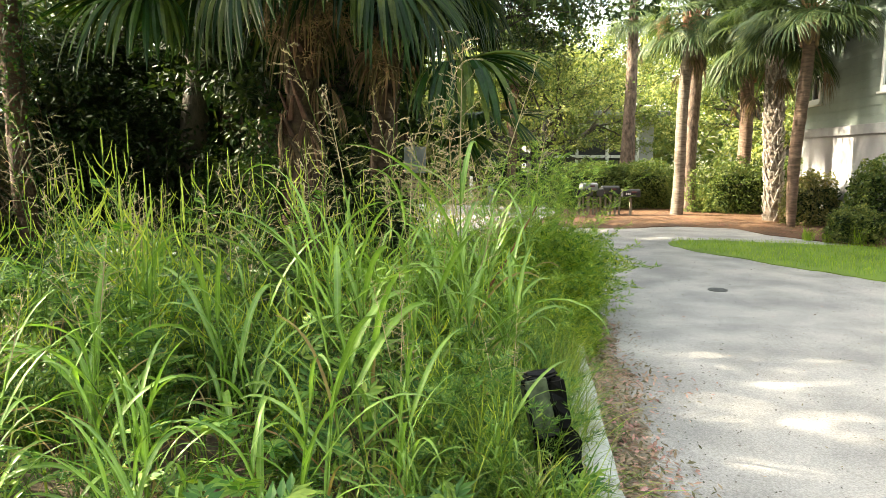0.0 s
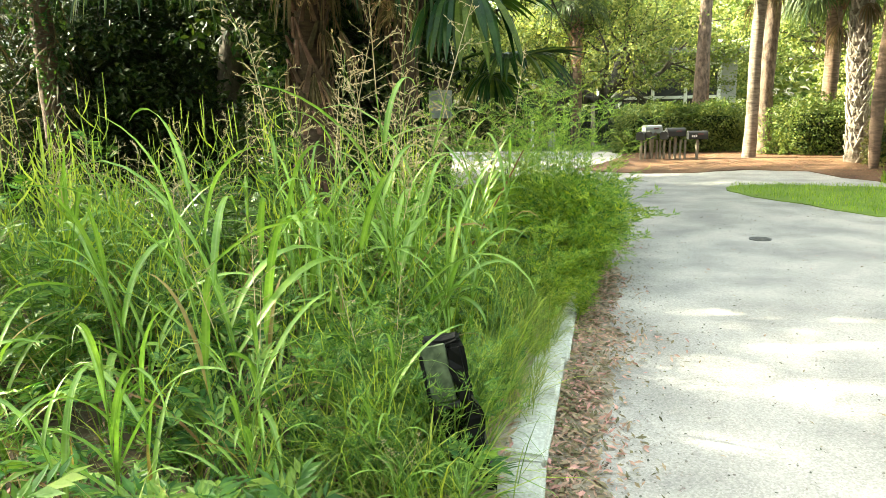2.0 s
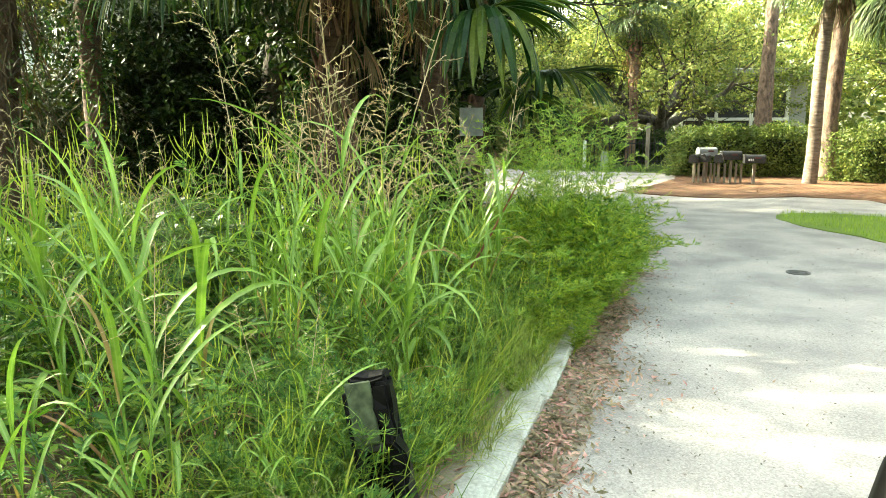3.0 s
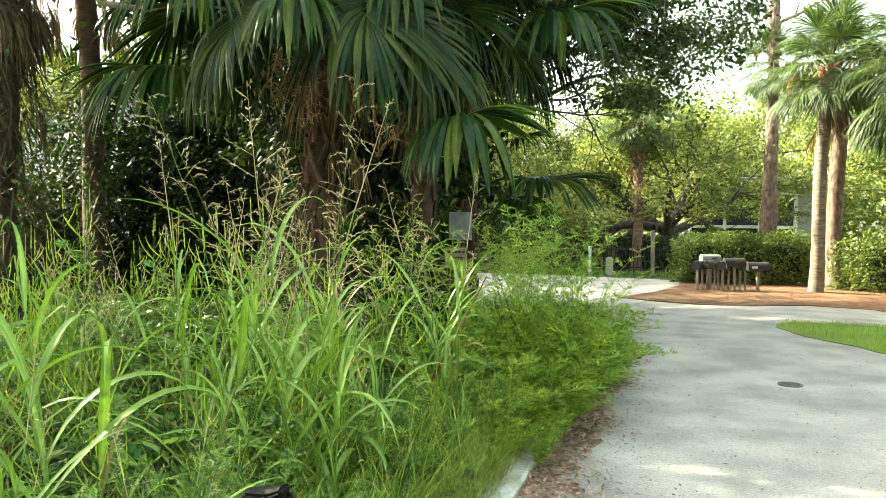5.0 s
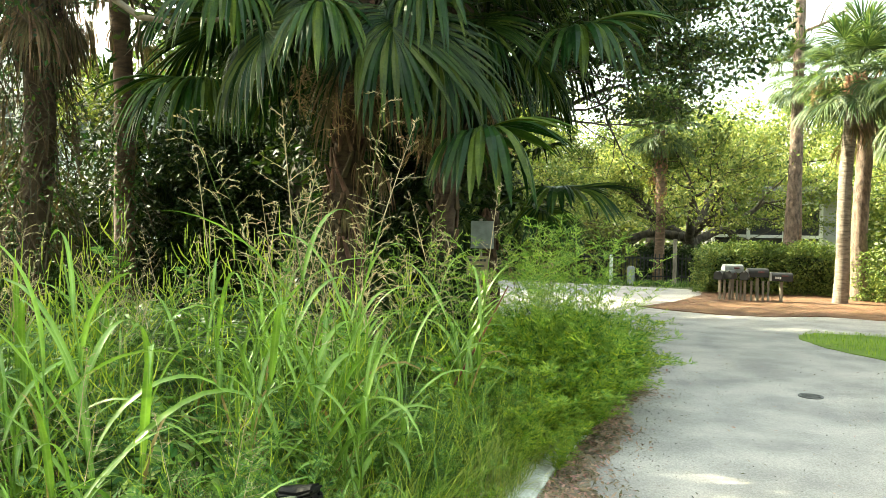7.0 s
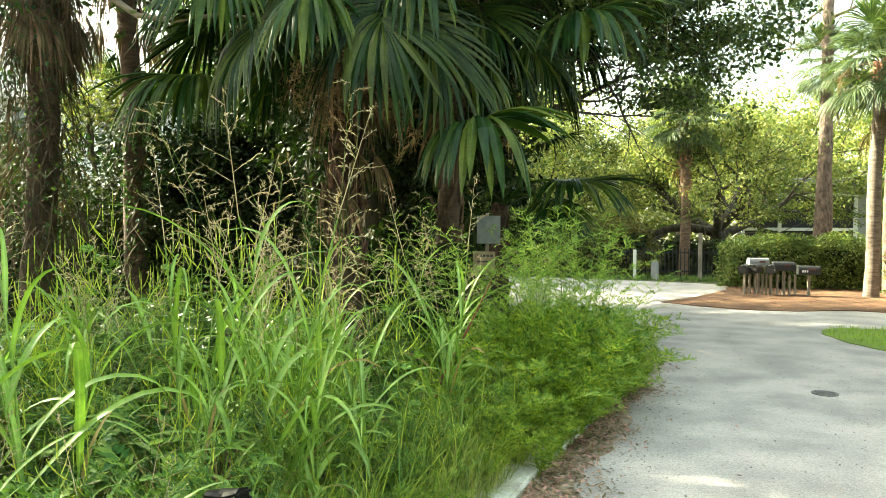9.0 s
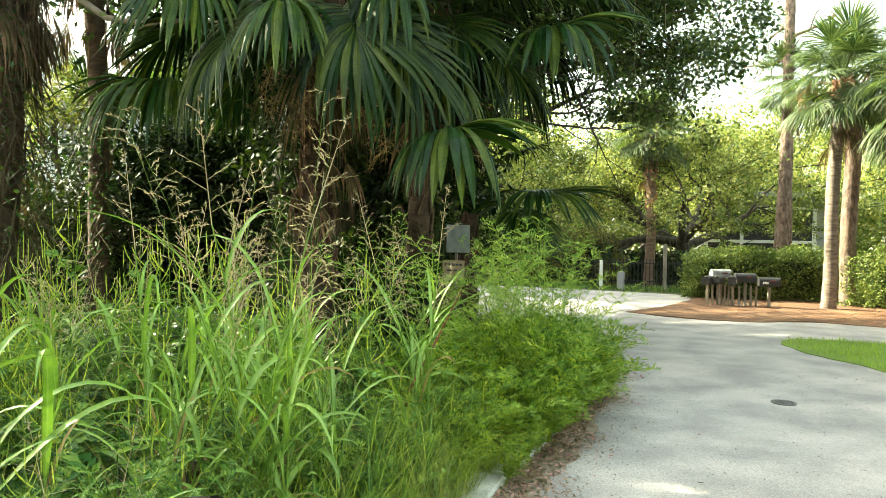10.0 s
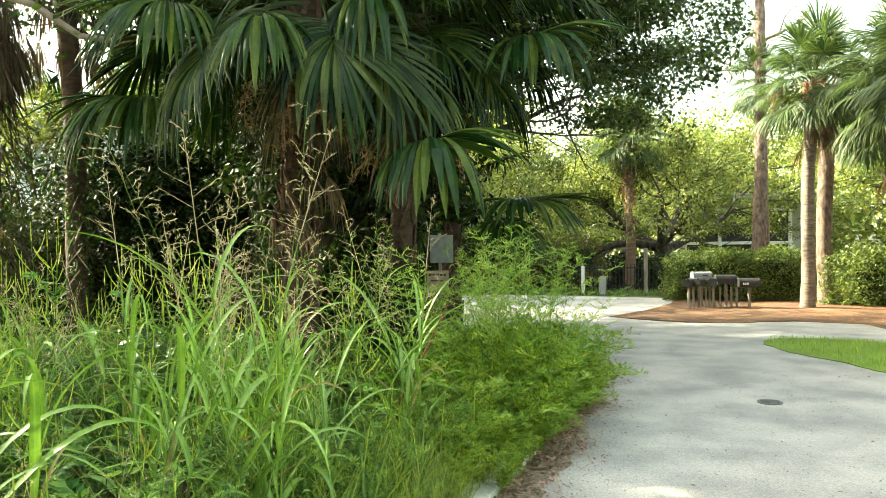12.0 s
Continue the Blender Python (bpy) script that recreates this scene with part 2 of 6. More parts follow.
def ribbed(m, pale=(0.30, 0.42, 0.13)):
    """Adds a pale midrib, taken from the mesh's own rib attribute, to a blade's colour."""
    nt = m.node_tree
    at = nt.nodes.new("ShaderNodeAttribute")
    at.attribute_name = "rib"
    pw = nt.nodes.new("ShaderNodeMath")
    pw.operation = "POWER"
    pw.inputs[1].default_value = 5.0
    nt.links.new(at.outputs["Fac"], pw.inputs[0])
    mx = nt.nodes.new("ShaderNodeMixRGB")
    mx.inputs["Color2"].default_value = (*pale, 1)
    sock = nt.nodes["Principled BSDF"].inputs["Base Color"]
    nt.links.new(sock.links[0].from_socket, mx.inputs["Color1"])
    nt.links.new(pw.outputs[0], mx.inputs["Fac"])
    nt.links.new(mx.outputs[0], sock)


ribbed(M_TALL)


def speckled(m, scale, low, high):
    """Adds small stones of uneven tone to a ground's colour."""
    nt = m.node_tree
    vo = nt.nodes.new("ShaderNodeTexVoronoi")
    vo.inputs["Scale"].default_value = scale
    nt.links.new(nt.nodes["Texture Coordinate"].outputs["Object"], vo.inputs["Vector"])
    bw = nt.nodes.new("ShaderNodeRGBToBW")
    nt.links.new(vo.outputs["Color"], bw.inputs[0])
    mr = nt.nodes.new("ShaderNodeMapRange")
    mr.inputs["From Min"].default_value, mr.inputs["From Max"].default_value = 0.15, 0.85
    mr.inputs["To Min"].default_value, mr.inputs["To Max"].default_value = low, high
    nt.links.new(bw.outputs[0], mr.inputs["Value"])
    mx = nt.nodes.new("ShaderNodeMixRGB")
    mx.blend_type = "MULTIPLY"
    mx.inputs["Fac"].default_value = 1.0
    sock = nt.nodes["Principled BSDF"].inputs["Base Color"]
    nt.links.new(sock.links[0].from_socket, mx.inputs["Color1"])
    nt.links.new(mr.outputs[0], mx.inputs["Color2"])
    nt.links.new(mx.outputs[0], sock)


speckled(M_ROAD, 120, 0.80, 1.16)
speckled(M_KERB, 90, 0.85, 1.1)

# ---- mesh helpers ----
rng = np.random.default_rng(7)


def quads(name, verts, faces, material, smooth=False):
    """A mesh of quads from arrays."""
    verts = np.asarray(verts, dtype=np.float32).reshape(-1, 3)
    faces = np.asarray(faces, dtype=np.int32).reshape(-1, 4)
    me = bpy.data.meshes.new(name)
    me.vertices.add(len(verts))
    me.vertices.foreach_set("co", verts.ravel())
    me.loops.add(faces.size)
    me.loops.foreach_set("vertex_index", faces.ravel())
    me.polygons.add(len(faces))
    me.polygons.foreach_set("loop_start", np.arange(len(faces), dtype=np.int32) * 4)
    me.polygons.foreach_set("use_smooth", np.full(len(faces), smooth))
    me.update(calc_edges=True)
    me.materials.append(material)
    return me


def with_rib(me):
    """Marks the middle line of a folded blade."""
    at = me.attributes.new("rib", "FLOAT", "POINT")
    at.data.foreach_set("value", np.tile(np.array([0.0, 1.0, 0.0], dtype=np.float32), len(me.vertices) // 3))
    return me


def joined(pieces):
    """One pair of arrays from several pairs of verts and faces."""
    vs, fs, k = [], [], 0
    for v, f in pieces:
        vs.append(v)
        fs.append(f + k)
        k += len(v)
    return np.concatenate(vs), np.concatenate(fs)


def bm_mesh(name, bm, material, smooth=False):
    me = bpy.data.meshes.new(name)
    bm.normal_update()
    bm.to_mesh(me)
    bm.free()
    me.materials.append(material)
    if smooth:
        for p in me.polygons:
            p.use_smooth = True
    return me


def part(name, me, parent, label="", m=None):
    """A mesh as a part under a thing or a part."""
    ob = new(name, me)
    ob.parent = parent
    if m is not None:
        ob.matrix_basis = m
    return tagged(ob, label)


def thing(name, label, category, group="", m=None, me=None, kind=""):
    ob = new(name, me)
    if m is not None:
        ob.matrix_basis = m
    return tagged(ob, label, category, group, kind)


def box(sx, sy, sz, bevel=0.0, at=(0, 0, 0), bm=None, segments=1):
    """A bevelled box that stands on at."""
    own = bmesh.new()
    bmesh.ops.create_cube(own, size=1)
    bmesh.ops.scale(own, vec=(sx, sy, sz), verts=own.verts)
    if bevel:
        bmesh.ops.bevel(own, geom=own.edges[:], offset=bevel, segments=segments, affect="EDGES")
    bmesh.ops.translate(own, vec=(at[0], at[1], at[2] + sz / 2), verts=own.verts)
    if bm is None:
        return own
    tmp = bpy.data.meshes.new("tmp")
    own.to_mesh(tmp)
    own.free()
    bm.from_mesh(tmp)
    bpy.data.meshes.remove(tmp)
    return bm


def tube(pts, radii, sides=8):
    """Arrays of a tube along points."""
    pts = np.asarray(pts, float)
    radii = np.asarray(radii, float)
    d = np.gradient(pts, axis=0)
    d /= np.linalg.norm(d, axis=1)[:, None] + 1e-9
    ref = np.where(np.abs(d[:, 2:3]) > 0.9, np.array([[1.0, 0, 0]]), np.array([[0, 0, 1.0]]))
    ref[:] = ref[0]
    u = np.cross(d, ref)
    u /= np.linalg.norm(u, axis=1)[:, None] + 1e-9
    v = np.cross(d, u)
    a = np.arange(sides) * 2 * np.pi / sides
    ring = u[:, None, :] * np.cos(a)[None, :, None] + v[:, None, :] * np.sin(a)[None, :, None]
    verts = (pts[:, None, :] + ring * radii[:, None, None]).reshape(-1, 3)
    i, j = np.meshgrid(np.arange(len(pts) - 1), np.arange(sides), indexing="ij")
    i, j = i.ravel(), j.ravel()
    k = (j + 1) % sides
    f = np.stack([i * sides + j, i * sides + k, (i + 1) * sides + k, (i + 1) * sides + j], 1)
    return verts, f


def blades(base, az, length, width, lean, bend, n=6, fold=False, power=1.5, twist=0.0):
    """Arrays of arching blades. lean and bend are in radians from the vertical."""
    base = np.asarray(base, float)
    N = len(base)
    one = np.ones(N)
    az, length, width, lean, bend, twist = (one * a for a in (az, length, width, lean, bend, twist))
    s = np.linspace(0, 1, n + 1)
    th = lean[:, None] + bend[:, None] * s[None, :] ** power
    step = length[:, None] / n
    dx = np.sin(th) * step
    dz = np.cos(th) * step
    r = np.concatenate([np.zeros((N, 1)), np.cumsum(dx[:, 1:], 1)], 1)
    z = np.concatenate([np.zeros((N, 1)), np.cumsum(dz[:, 1:], 1)], 1)
    c, sn = np.cos(az)[:, None], np.sin(az)[:, None]
    centre = np.stack([base[:, 0:1] + r * c, base[:, 1:2] + r * sn, base[:, 2:3] + z], 2)
    prof = np.minimum(1, 0.45 + s * 2.5) * (1 - s ** 2.4) ** 0.8
    prof[-1] = 0.03
    w = width[:, None] * prof[None, :] * 0.5
    tw = twist[:, None] * s[None, :]
    side = np.stack([-sn * np.cos(tw) + 0 * w, c * np.cos(tw) + 0 * w, np.sin(tw) + 0 * w], 2)
    if fold:
        nrm = np.stack([-np.cos(th) * c, -np.cos(th) * sn, np.sin(th)], 2)
        cols = [centre - side * w[:, :, None] + nrm * w[:, :, None] * 0.45, centre, centre + side * w[:, :, None] + nrm * w[:, :, None] * 0.45]
    else:
        cols = [centre - side * w[:, :, None], centre + side * w[:, :, None]]
    k = len(cols)
    verts = np.stack(cols, 2).reshape(-1, 3)
    b = (np.arange(N) * (n + 1) * k)[:, None, None]
    i = (np.arange(n) * k)[None, :, None]
    j = np.arange(k - 1)[None, None, :]
    f0 = (b + i + j).ravel()
    faces = np.stack([f0, f0 + 1, f0 + 1 + k, f0 + k], 1)
    return verts, faces


def leaves(centres, length, width, up=0.3, droop=0.0, r=rng, out=None):
    """Arrays of single leaves, each a small bent diamond, at random turns."""
    N = len(centres)
    nrm = r.normal(size=(N, 3))
    nrm[:, 2] = np.abs(nrm[:, 2]) + up
    if out is not None:
        nrm = nrm * 0.45 + out
    nrm /= np.linalg.norm(nrm, axis=1)[:, None]
    t = r.normal(size=(N, 3))
    t[:, 2] -= droop
    t -= nrm * (t * nrm).sum(1)[:, None]
    t /= np.linalg.norm(t, axis=1)[:, None] + 1e-9
    b = np.cross(nrm, t)
    L = length * r.uniform(0.6, 1.3, N)[:, None]
    W = width * r.uniform(0.6, 1.3, N)[:, None]
    c = np.asarray(centres)
    v = np.stack([c - t * L / 2, c + b * W / 2 + nrm * W * 0.15, c + t * L / 2, c - b * W / 2 + nrm * W * 0.15], 1).reshape(-1, 3)
    k = np.arange(N)[:, None] * 4
    return v, k + np.arange(4)[None, :]


def scatter_polygon(poly, count, r=rng):
    """Random points in a polygon in plan."""
    poly = np.asarray(poly, float)
    lo, hi = poly.min(0), poly.max(0)
    out = []
    total = 0
    while total < count:
        p = r.uniform(lo, hi, (count, 2))
        inside = np.zeros(len(p), bool)
        for a, b in zip(poly, np.roll(poly, -1, 0)):
            cross = ((a[1] > p[:, 1]) != (b[1] > p[:, 1])) & (p[:, 0] < (b[0] - a[0]) * (p[:, 1] - a[1]) / (b[1] - a[1] + 1e-12) + a[0])
            inside ^= cross
        out.append(p[inside])
        total += inside.sum()
    return np.concatenate(out)[:count]


def sheet(name, poly, z0, z1, material, cell=0.0, rough=0.0):
    """A slab of ground with the outline poly, from z0 up to z1."""
    bm = bmesh.new()
    top = [bm.verts.new((x, y, z1)) for x, y in poly]
    f = bm.faces.new(top)
    if f.normal.z < 0:
        f.normal_flip()
    bm.normal_update()
    ext = bmesh.ops.extrude_face_region(bm, geom=[f])
    low = [e for e in ext["geom"] if isinstance(e, bmesh.types.BMVert)]
    for v in low:
        v.co.z = z0
    bmesh.ops.recalc_face_normals(bm, faces=bm.faces[:])
    bmesh.ops.triangulate(bm, faces=bm.faces[:])
    if cell:
        for _ in range(4):
            long_edges = [e for e in bm.edges if e.calc_length() > cell]
            if not long_edges:
                break
            bmesh.ops.subdivide_edges(bm, edges=long_edges, cuts=1)
            bmesh.ops.triangulate(bm, faces=bm.faces[:])
        for v in bm.verts:
            if v.co.z > (z0 + z1) / 2:
                v.co.z += rough * noise.noise(v.co * 0.9)
                edge = noise.noise(v.co * 2.3 + Vector((5, 5, 0)))
                v.co.x += 0.10 * edge + 0.06 * noise.noise(v.co * 7.0)
                v.co.y += 0.10 * noise.noise(v.co * 2.3 + Vector((9, 1, 0))) + 0.06 * noise.noise(v.co * 7.0 + Vector((4, 4, 0)))
    return bm_mesh(name, bm, material)


# ---- ground, road, kerb, lawn, straw beds ----
thing("ground", "woodland floor with thin grass and leaf mould", "ground", kind="structure",
      me=sheet("ground", [(-400, -400), (400, -400), (400, 400), (-400, 400)], -1.0, -0.03, M_GROUND))

ROAD = [(0.62, -30), (0.62, 8.2), (0.66, 9.6), (0.35, 11.2), (-0.9, 12.9), (-3, 13.9), (-8, 15.0), (-25, 17.0), (-25, 23.2), (-8, 22.2), (-0.5, 21.6), (1.6, 21.2),
        (3.6, 17.5), (7.0, 17.0), (7.0, 12.6), (4.0, 12.2), (4.8, 9.2), (6.6, 6.0), (8.2, 2.5), (9.5, -2), (9.5, -30)]
thing("road", "pale grey chip-sealed lane with sandy stains", "road", kind="structure", me=sheet("road", ROAD, -0.3, 0.0, M_ROAD))

def kerb_x(q):
    """The kerb's middle line: it swings out towards the lane before the bend."""
    return float(np.interp(q, (3.2, 3.8, 4.4, 5.0, 5.6, 6.2, 7.0, 8.0, 8.8, 9.8), (0.400, 0.432, 0.478, 0.515, 0.555, 0.615, 0.68, 0.69, 0.60, 0.45)))


VERGE = [(0.33, -6)] + [(kerb_x(q) - 0.07, q) for q in (3.2, 3.8, 4.4, 5.0, 5.6, 6.2, 7.0, 8.0, 8.8)] + [(0.45, 9.6), (0.15, 11.0), (-1.0, 12.6), (-3, 13.6), (-8, 14.7), (-24, 16.6), (-24, -6)]
thing("verge_soil", "sandy earth of the overgrown verge", "ground", kind="structure", me=sheet("verge_soil", VERGE, -0.4, 0.05, M_SOIL, 0.8, 0.03))

LAWN = [(3.05, 12.65), (3.12, 11.9), (3.45, 11.35), (4.0, 10.2), (4.75, 9.1), (6.6, 5.9), (8.2, 2.4), (11, 2.4), (11, 11.4), (8.2, 12.0), (6.5, 12.45), (5.1, 12.85), (3.9, 13.2), (3.3, 13.1)]
thing("lawn", "mown bright green lawn beside the lane", "lawn", kind="structure", me=sheet("lawn", LAWN, -0.2, 0.012, M_LAWN, 0.25, 0.006))

BED = [(0.65, 15.9), (1.3, 15.45), (2.1, 15.1), (3.0, 15.25), (4.0, 15.7), (5.1, 15.4), (5.35, 14.2), (5.9, 13.2), (6.5, 12.45), (8.2, 12.0), (13, 11.2), (13, 26), (2.2, 26), (2.0, 21.2), (1.9, 19.4), (1.4, 17.6), (0.9, 16.5)]
thing("straw_bed", "planting bed covered in rust-brown pine straw", "planting bed", kind="structure", me=sheet("straw_bed", BED, -0.2, 0.014, M_STRAW, 0.5, 0.012))

# kerb of cast lengths with open joints
kerb = thing("kerb", "whitish concrete kerb with chipped joints along the verge", "kerb", kind="structure")
y = -6.0
kr = random.Random(3)
k_mes = []
for i, klen in enumerate((1.46, 0.92, 1.2, 0.58)):
    kb = box(0.225, klen, 0.40, 0.02, (0, 0, -0.33), segments=3)
    bmesh.ops.subdivide_edges(kb, edges=[e for e in kb.edges if e.calc_length() > 0.3 and abs(e.verts[0].co.y - e.verts[1].co.y) > 0.3], cuts=12, use_grid_fill=True)
    for v in kb.verts:
        q = v.co * 6 + Vector((i * 5.0, 0, 0))
        v.co += Vector((noise.noise(q), 0.6 * noise.noise(q + Vector((3, 0, 0))), 0.7 * noise.noise(q + Vector((0, 3, 0))))) * 0.005
        # broken corners
        end = abs(v.co.y) - (klen / 2 - 0.10)
        if end > 0 and v.co.z > 0.03 and noise.noise(Vector((i * 2.7, v.co.y * 3, 0.5))) > -0.1:
            v.co.z -= end * (0.6 if i == 2 else 0.12)
    k_mes.append((klen, bm_mesh("kerb_length", kb, M_KERB)))
i = 0
while y < 8.8:
    klen, k_me = k_mes[(0, 2, 1, 0, 3, 2, 1)[i % 7] if y < 2.6 else (2, 1, 3, 1)[i % 4]]
    part("kerb_length", k_me, kerb, m=pose(kerb_x(y + klen / 2) + kr.uniform(-0.01, 0.01), y + klen / 2, kr.uniform(-0.012, 0.008), kr.uniform(-0.5, 0.5), kr.uniform(-3, 3), math.degrees(math.atan2(kerb_x(y) - kerb_x(y + klen), klen)) + kr.uniform(-1, 1)))
    y += klen + kr.uniform(0.004, 0.009)
    i += 1

# drifts of sand on both sides of the kerb
sd = np.random.default_rng(12)


def drift(name, label, x0, x1, amp, z, seed, y0=0.5, y1=10.0):
    ys = np.arange(y0, y1, 0.12)
    edge = [kerb_x(q) - 0.40 + x1 + amp * noise.noise(Vector((q * 1.3, seed, 0))) + 0.5 * amp * noise.noise(Vector((q * 4.1, seed, 2))) for q in ys]
    poly = [(kerb_x(q) - 0.40 + x0, q) for q in ys[::-1]] + list(zip(edge, ys)) if x1 > x0 else [(kerb_x(q) - 0.40 + x0, q) for q in ys] + list(zip(edge, ys))[::-1]
    thing(name, label, "sand", me=sheet(name, poly, z - 0.1, z, M_SAND), kind="structure")


drift("road_sand", "sand and leaf dust washed against the kerb", 0.50, 0.76, 0.22, 0.005, 1.0)
drift("verge_sand", "bare greyish sand behind the kerb", 0.345, 0.11, 0.14, 0.083, 5.0, 0.8, 5.2)

# small water cover set into the lane
bm = bmesh.new()
bmesh.ops.create_cone(bm, cap_ends=True, segments=28, radius1=0.11, radius2=0.11, depth=0.02)
bmesh.ops.translate(bm, vec=(0, 0, -0.003), verts=bm.verts)
cover = thing("water_cover", "small round cast-iron water cover set in the lane", "manhole cover", m=pose(2.55, 8.35, 0.002), me=bm_mesh("water_cover", bm, M_IRON))
bm = bmesh.new()
for i in range(5):
    box(0.16, 0.012, 0.004, 0, (0, -0.06 + i * 0.03, 0.007), bm)
part("tread", bm_mesh("tread", bm, M_IRON), cover)


# ---- plants: fan palms ----
def frond_mesh(reach, rise, blade=1.0, droop=2.2, count=38, spread=125, material=M_FROND, seed=0, stem=0.016, roll=0.0, pitch=None, wide=0.05, taper=1.0, costa=0.0, bend=2.9, stiff=0, joints=6):
    """A fan leaf in the x-z plane: a stem from the origin to (reach, rise), then ribbed fingers that droop.
    costa: how far the midrib runs on into the blade; stiff: the side whose fingers stand out straight."""
    r = np.random.default_rng(seed)
    s = np.linspace(0, 1, 8)
    sag = 0.16 * reach
    px = reach * s
    pz = rise * s + sag * np.sin(np.pi * s) * (1.0 if rise > -0.4 else 1.6)
    stemv = tube(np.stack([px, 0 * px, pz], 1), np.linspace(stem * 1.5, stem * 0.7, 8), 5)
    d = np.array([px[-1] - px[-2], 0, pz[-1] - pz[-2]])
    d /= np.linalg.norm(d)
    if pitch is not None:
        d = np.array([math.cos(radians(pitch)), 0, math.sin(radians(pitch))])
    side = np.array([0, 1.0, 0])
    up = np.cross(d, side)
    up *= -1 if up[2] < 0 else 1
    ro = radians(roll)
    side, up = side * math.cos(ro) + up * math.sin(ro), up * math.cos(ro) - side * math.sin(ro)
    hub = np.array([px[-1], 0, pz[-1]])
    phi = np.radians(np.linspace(-spread, spread, count))
    n = joints
    N = count
    L = blade * (1.0 - 0.30 * (np.abs(phi) / phi.max()) ** 2) * r.uniform(0.86, 1.08, N)
    dirs = np.cos(phi)[:, None] * d + np.sin(phi)[:, None] * side + 0.12 * up
    dirs /= np.linalg.norm(dirs, axis=1)[:, None]
    along = costa * blade * (1 - np.abs(phi) / phi.max()) ** 0.8
    pos = hub[None] + d[None] * along[:, None] - np.array([0, 0, 0.5]) * (along ** 2)[:, None] + dirs * 0.02
    gap = phi[1] - phi[0]
    cols = []
    kd = droop * r.uniform(0.7, 1.35, N)
    if stiff:
        kd *= np.where(phi * stiff > 0.15, 0.28, 1.15)
    sway = r.normal(0, 0.11, (N, 3))
    tt = np.linspace(0, 1, n + 1)
    across = np.cross(dirs, up)
    across /= np.linalg.norm(across, axis=1)[:, None]
    for i, t in enumerate(tt):
        cur = dirs + np.array([0, 0, -1.0]) * (1.25 * kd * t ** bend)[:, None] + sway * t
        cur /= np.linalg.norm(cur, axis=1)[:, None]
        if i:
            pos = pos + cur * (L / n)[:, None]
        wmax = np.minimum(2 * np.tan(gap / 2) * L * min(t, 0.45) * (1.02 + 1.6 * costa) + costa * blade / count * 1.6, wide * blade)
        w = wmax * (1 if t < 0.45 else max(0.04, 1 - ((t - 0.45) / 0.55) ** taper))
        w = np.maximum(w, 0.003) * 0.5
        nr = np.cross(across, cur)
        nr *= np.sign((nr * up).sum(1))[:, None]
        fold = 0.55
        cols.append(np.stack([pos - across * w[:, None], pos + nr * (w * fold)[:, None], pos + across * w[:, None]], 1))
    v = np.stack(cols, 1).reshape(-1, 3)
    b = (np.arange(N) * (n + 1) * 3)[:, None, None]
    f0 = (b + (np.arange(n) * 3)[None, :, None] + np.arange(2)[None, None, :]).ravel()
    f = np.stack([f0, f0 + 1, f0 + 4, f0 + 3], 1)
    V, F = joined([stemv, (v, f)])
    return quads("frond", V, F, material)


FROND_KINDS = [(0.45, 1.2, 0.7), (0.8, 1.0, 1.2), (1.05, 0.75, 1.6), (1.25, 0.35, 2.0), (1.3, 0.0, 2.4), (1.15, -0.45, 3.0), (0.75, -0.85, 2.8)]
FRONDS = {}
# the same fan leaves in a shaded and a sunlit colour
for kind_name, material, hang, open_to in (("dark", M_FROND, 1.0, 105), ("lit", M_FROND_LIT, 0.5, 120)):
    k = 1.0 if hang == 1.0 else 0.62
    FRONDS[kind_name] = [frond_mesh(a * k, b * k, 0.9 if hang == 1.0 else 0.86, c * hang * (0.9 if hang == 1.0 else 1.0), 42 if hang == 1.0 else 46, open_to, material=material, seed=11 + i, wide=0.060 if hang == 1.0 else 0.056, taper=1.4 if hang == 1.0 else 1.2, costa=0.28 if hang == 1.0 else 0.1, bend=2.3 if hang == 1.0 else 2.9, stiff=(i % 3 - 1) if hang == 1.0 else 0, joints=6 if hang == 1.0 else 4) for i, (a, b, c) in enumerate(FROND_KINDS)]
DEAD = [frond_mesh(0.3, -0.75, 0.75, 4.5, 16, 55, M_DEADFROND, seed=31), frond_mesh(0.2, -0.9, 0.65, 4.5, 12, 45, M_DEADFROND, seed=32)]


def boot_mesh(material):
    """The stub of an old leaf stem: a forked, tapering wedge."""
    bm = bmesh.new()
    for sgn in (-1, 1):
        own = box(0.05, 0.075, 0.30, 0.012, (0, sgn * 0.035, 0))
        for v in own.verts:
            t = v.co.z / 0.30
            v.co.x = v.co.x * (1 - 0.55 * t) + 0.11 * t
            v.co.y = (v.co.y - sgn * 0.035) * (1 - 0.5 * t) + sgn * (0.10 - 0.075 * t)
        tmp = bpy.data.meshes.new("tmp")
        own.to_mesh(tmp)
        own.free()
        bm.from_mesh(tmp)
        bpy.data.meshes.remove(tmp)
    return bm_mesh("boot", bm, material)


BOOTS = {"dark": boot_mesh(M_SHADEBOOT), "lit": boot_mesh(M_BOOT), "pale": boot_mesh(M_PALEBOOT)}


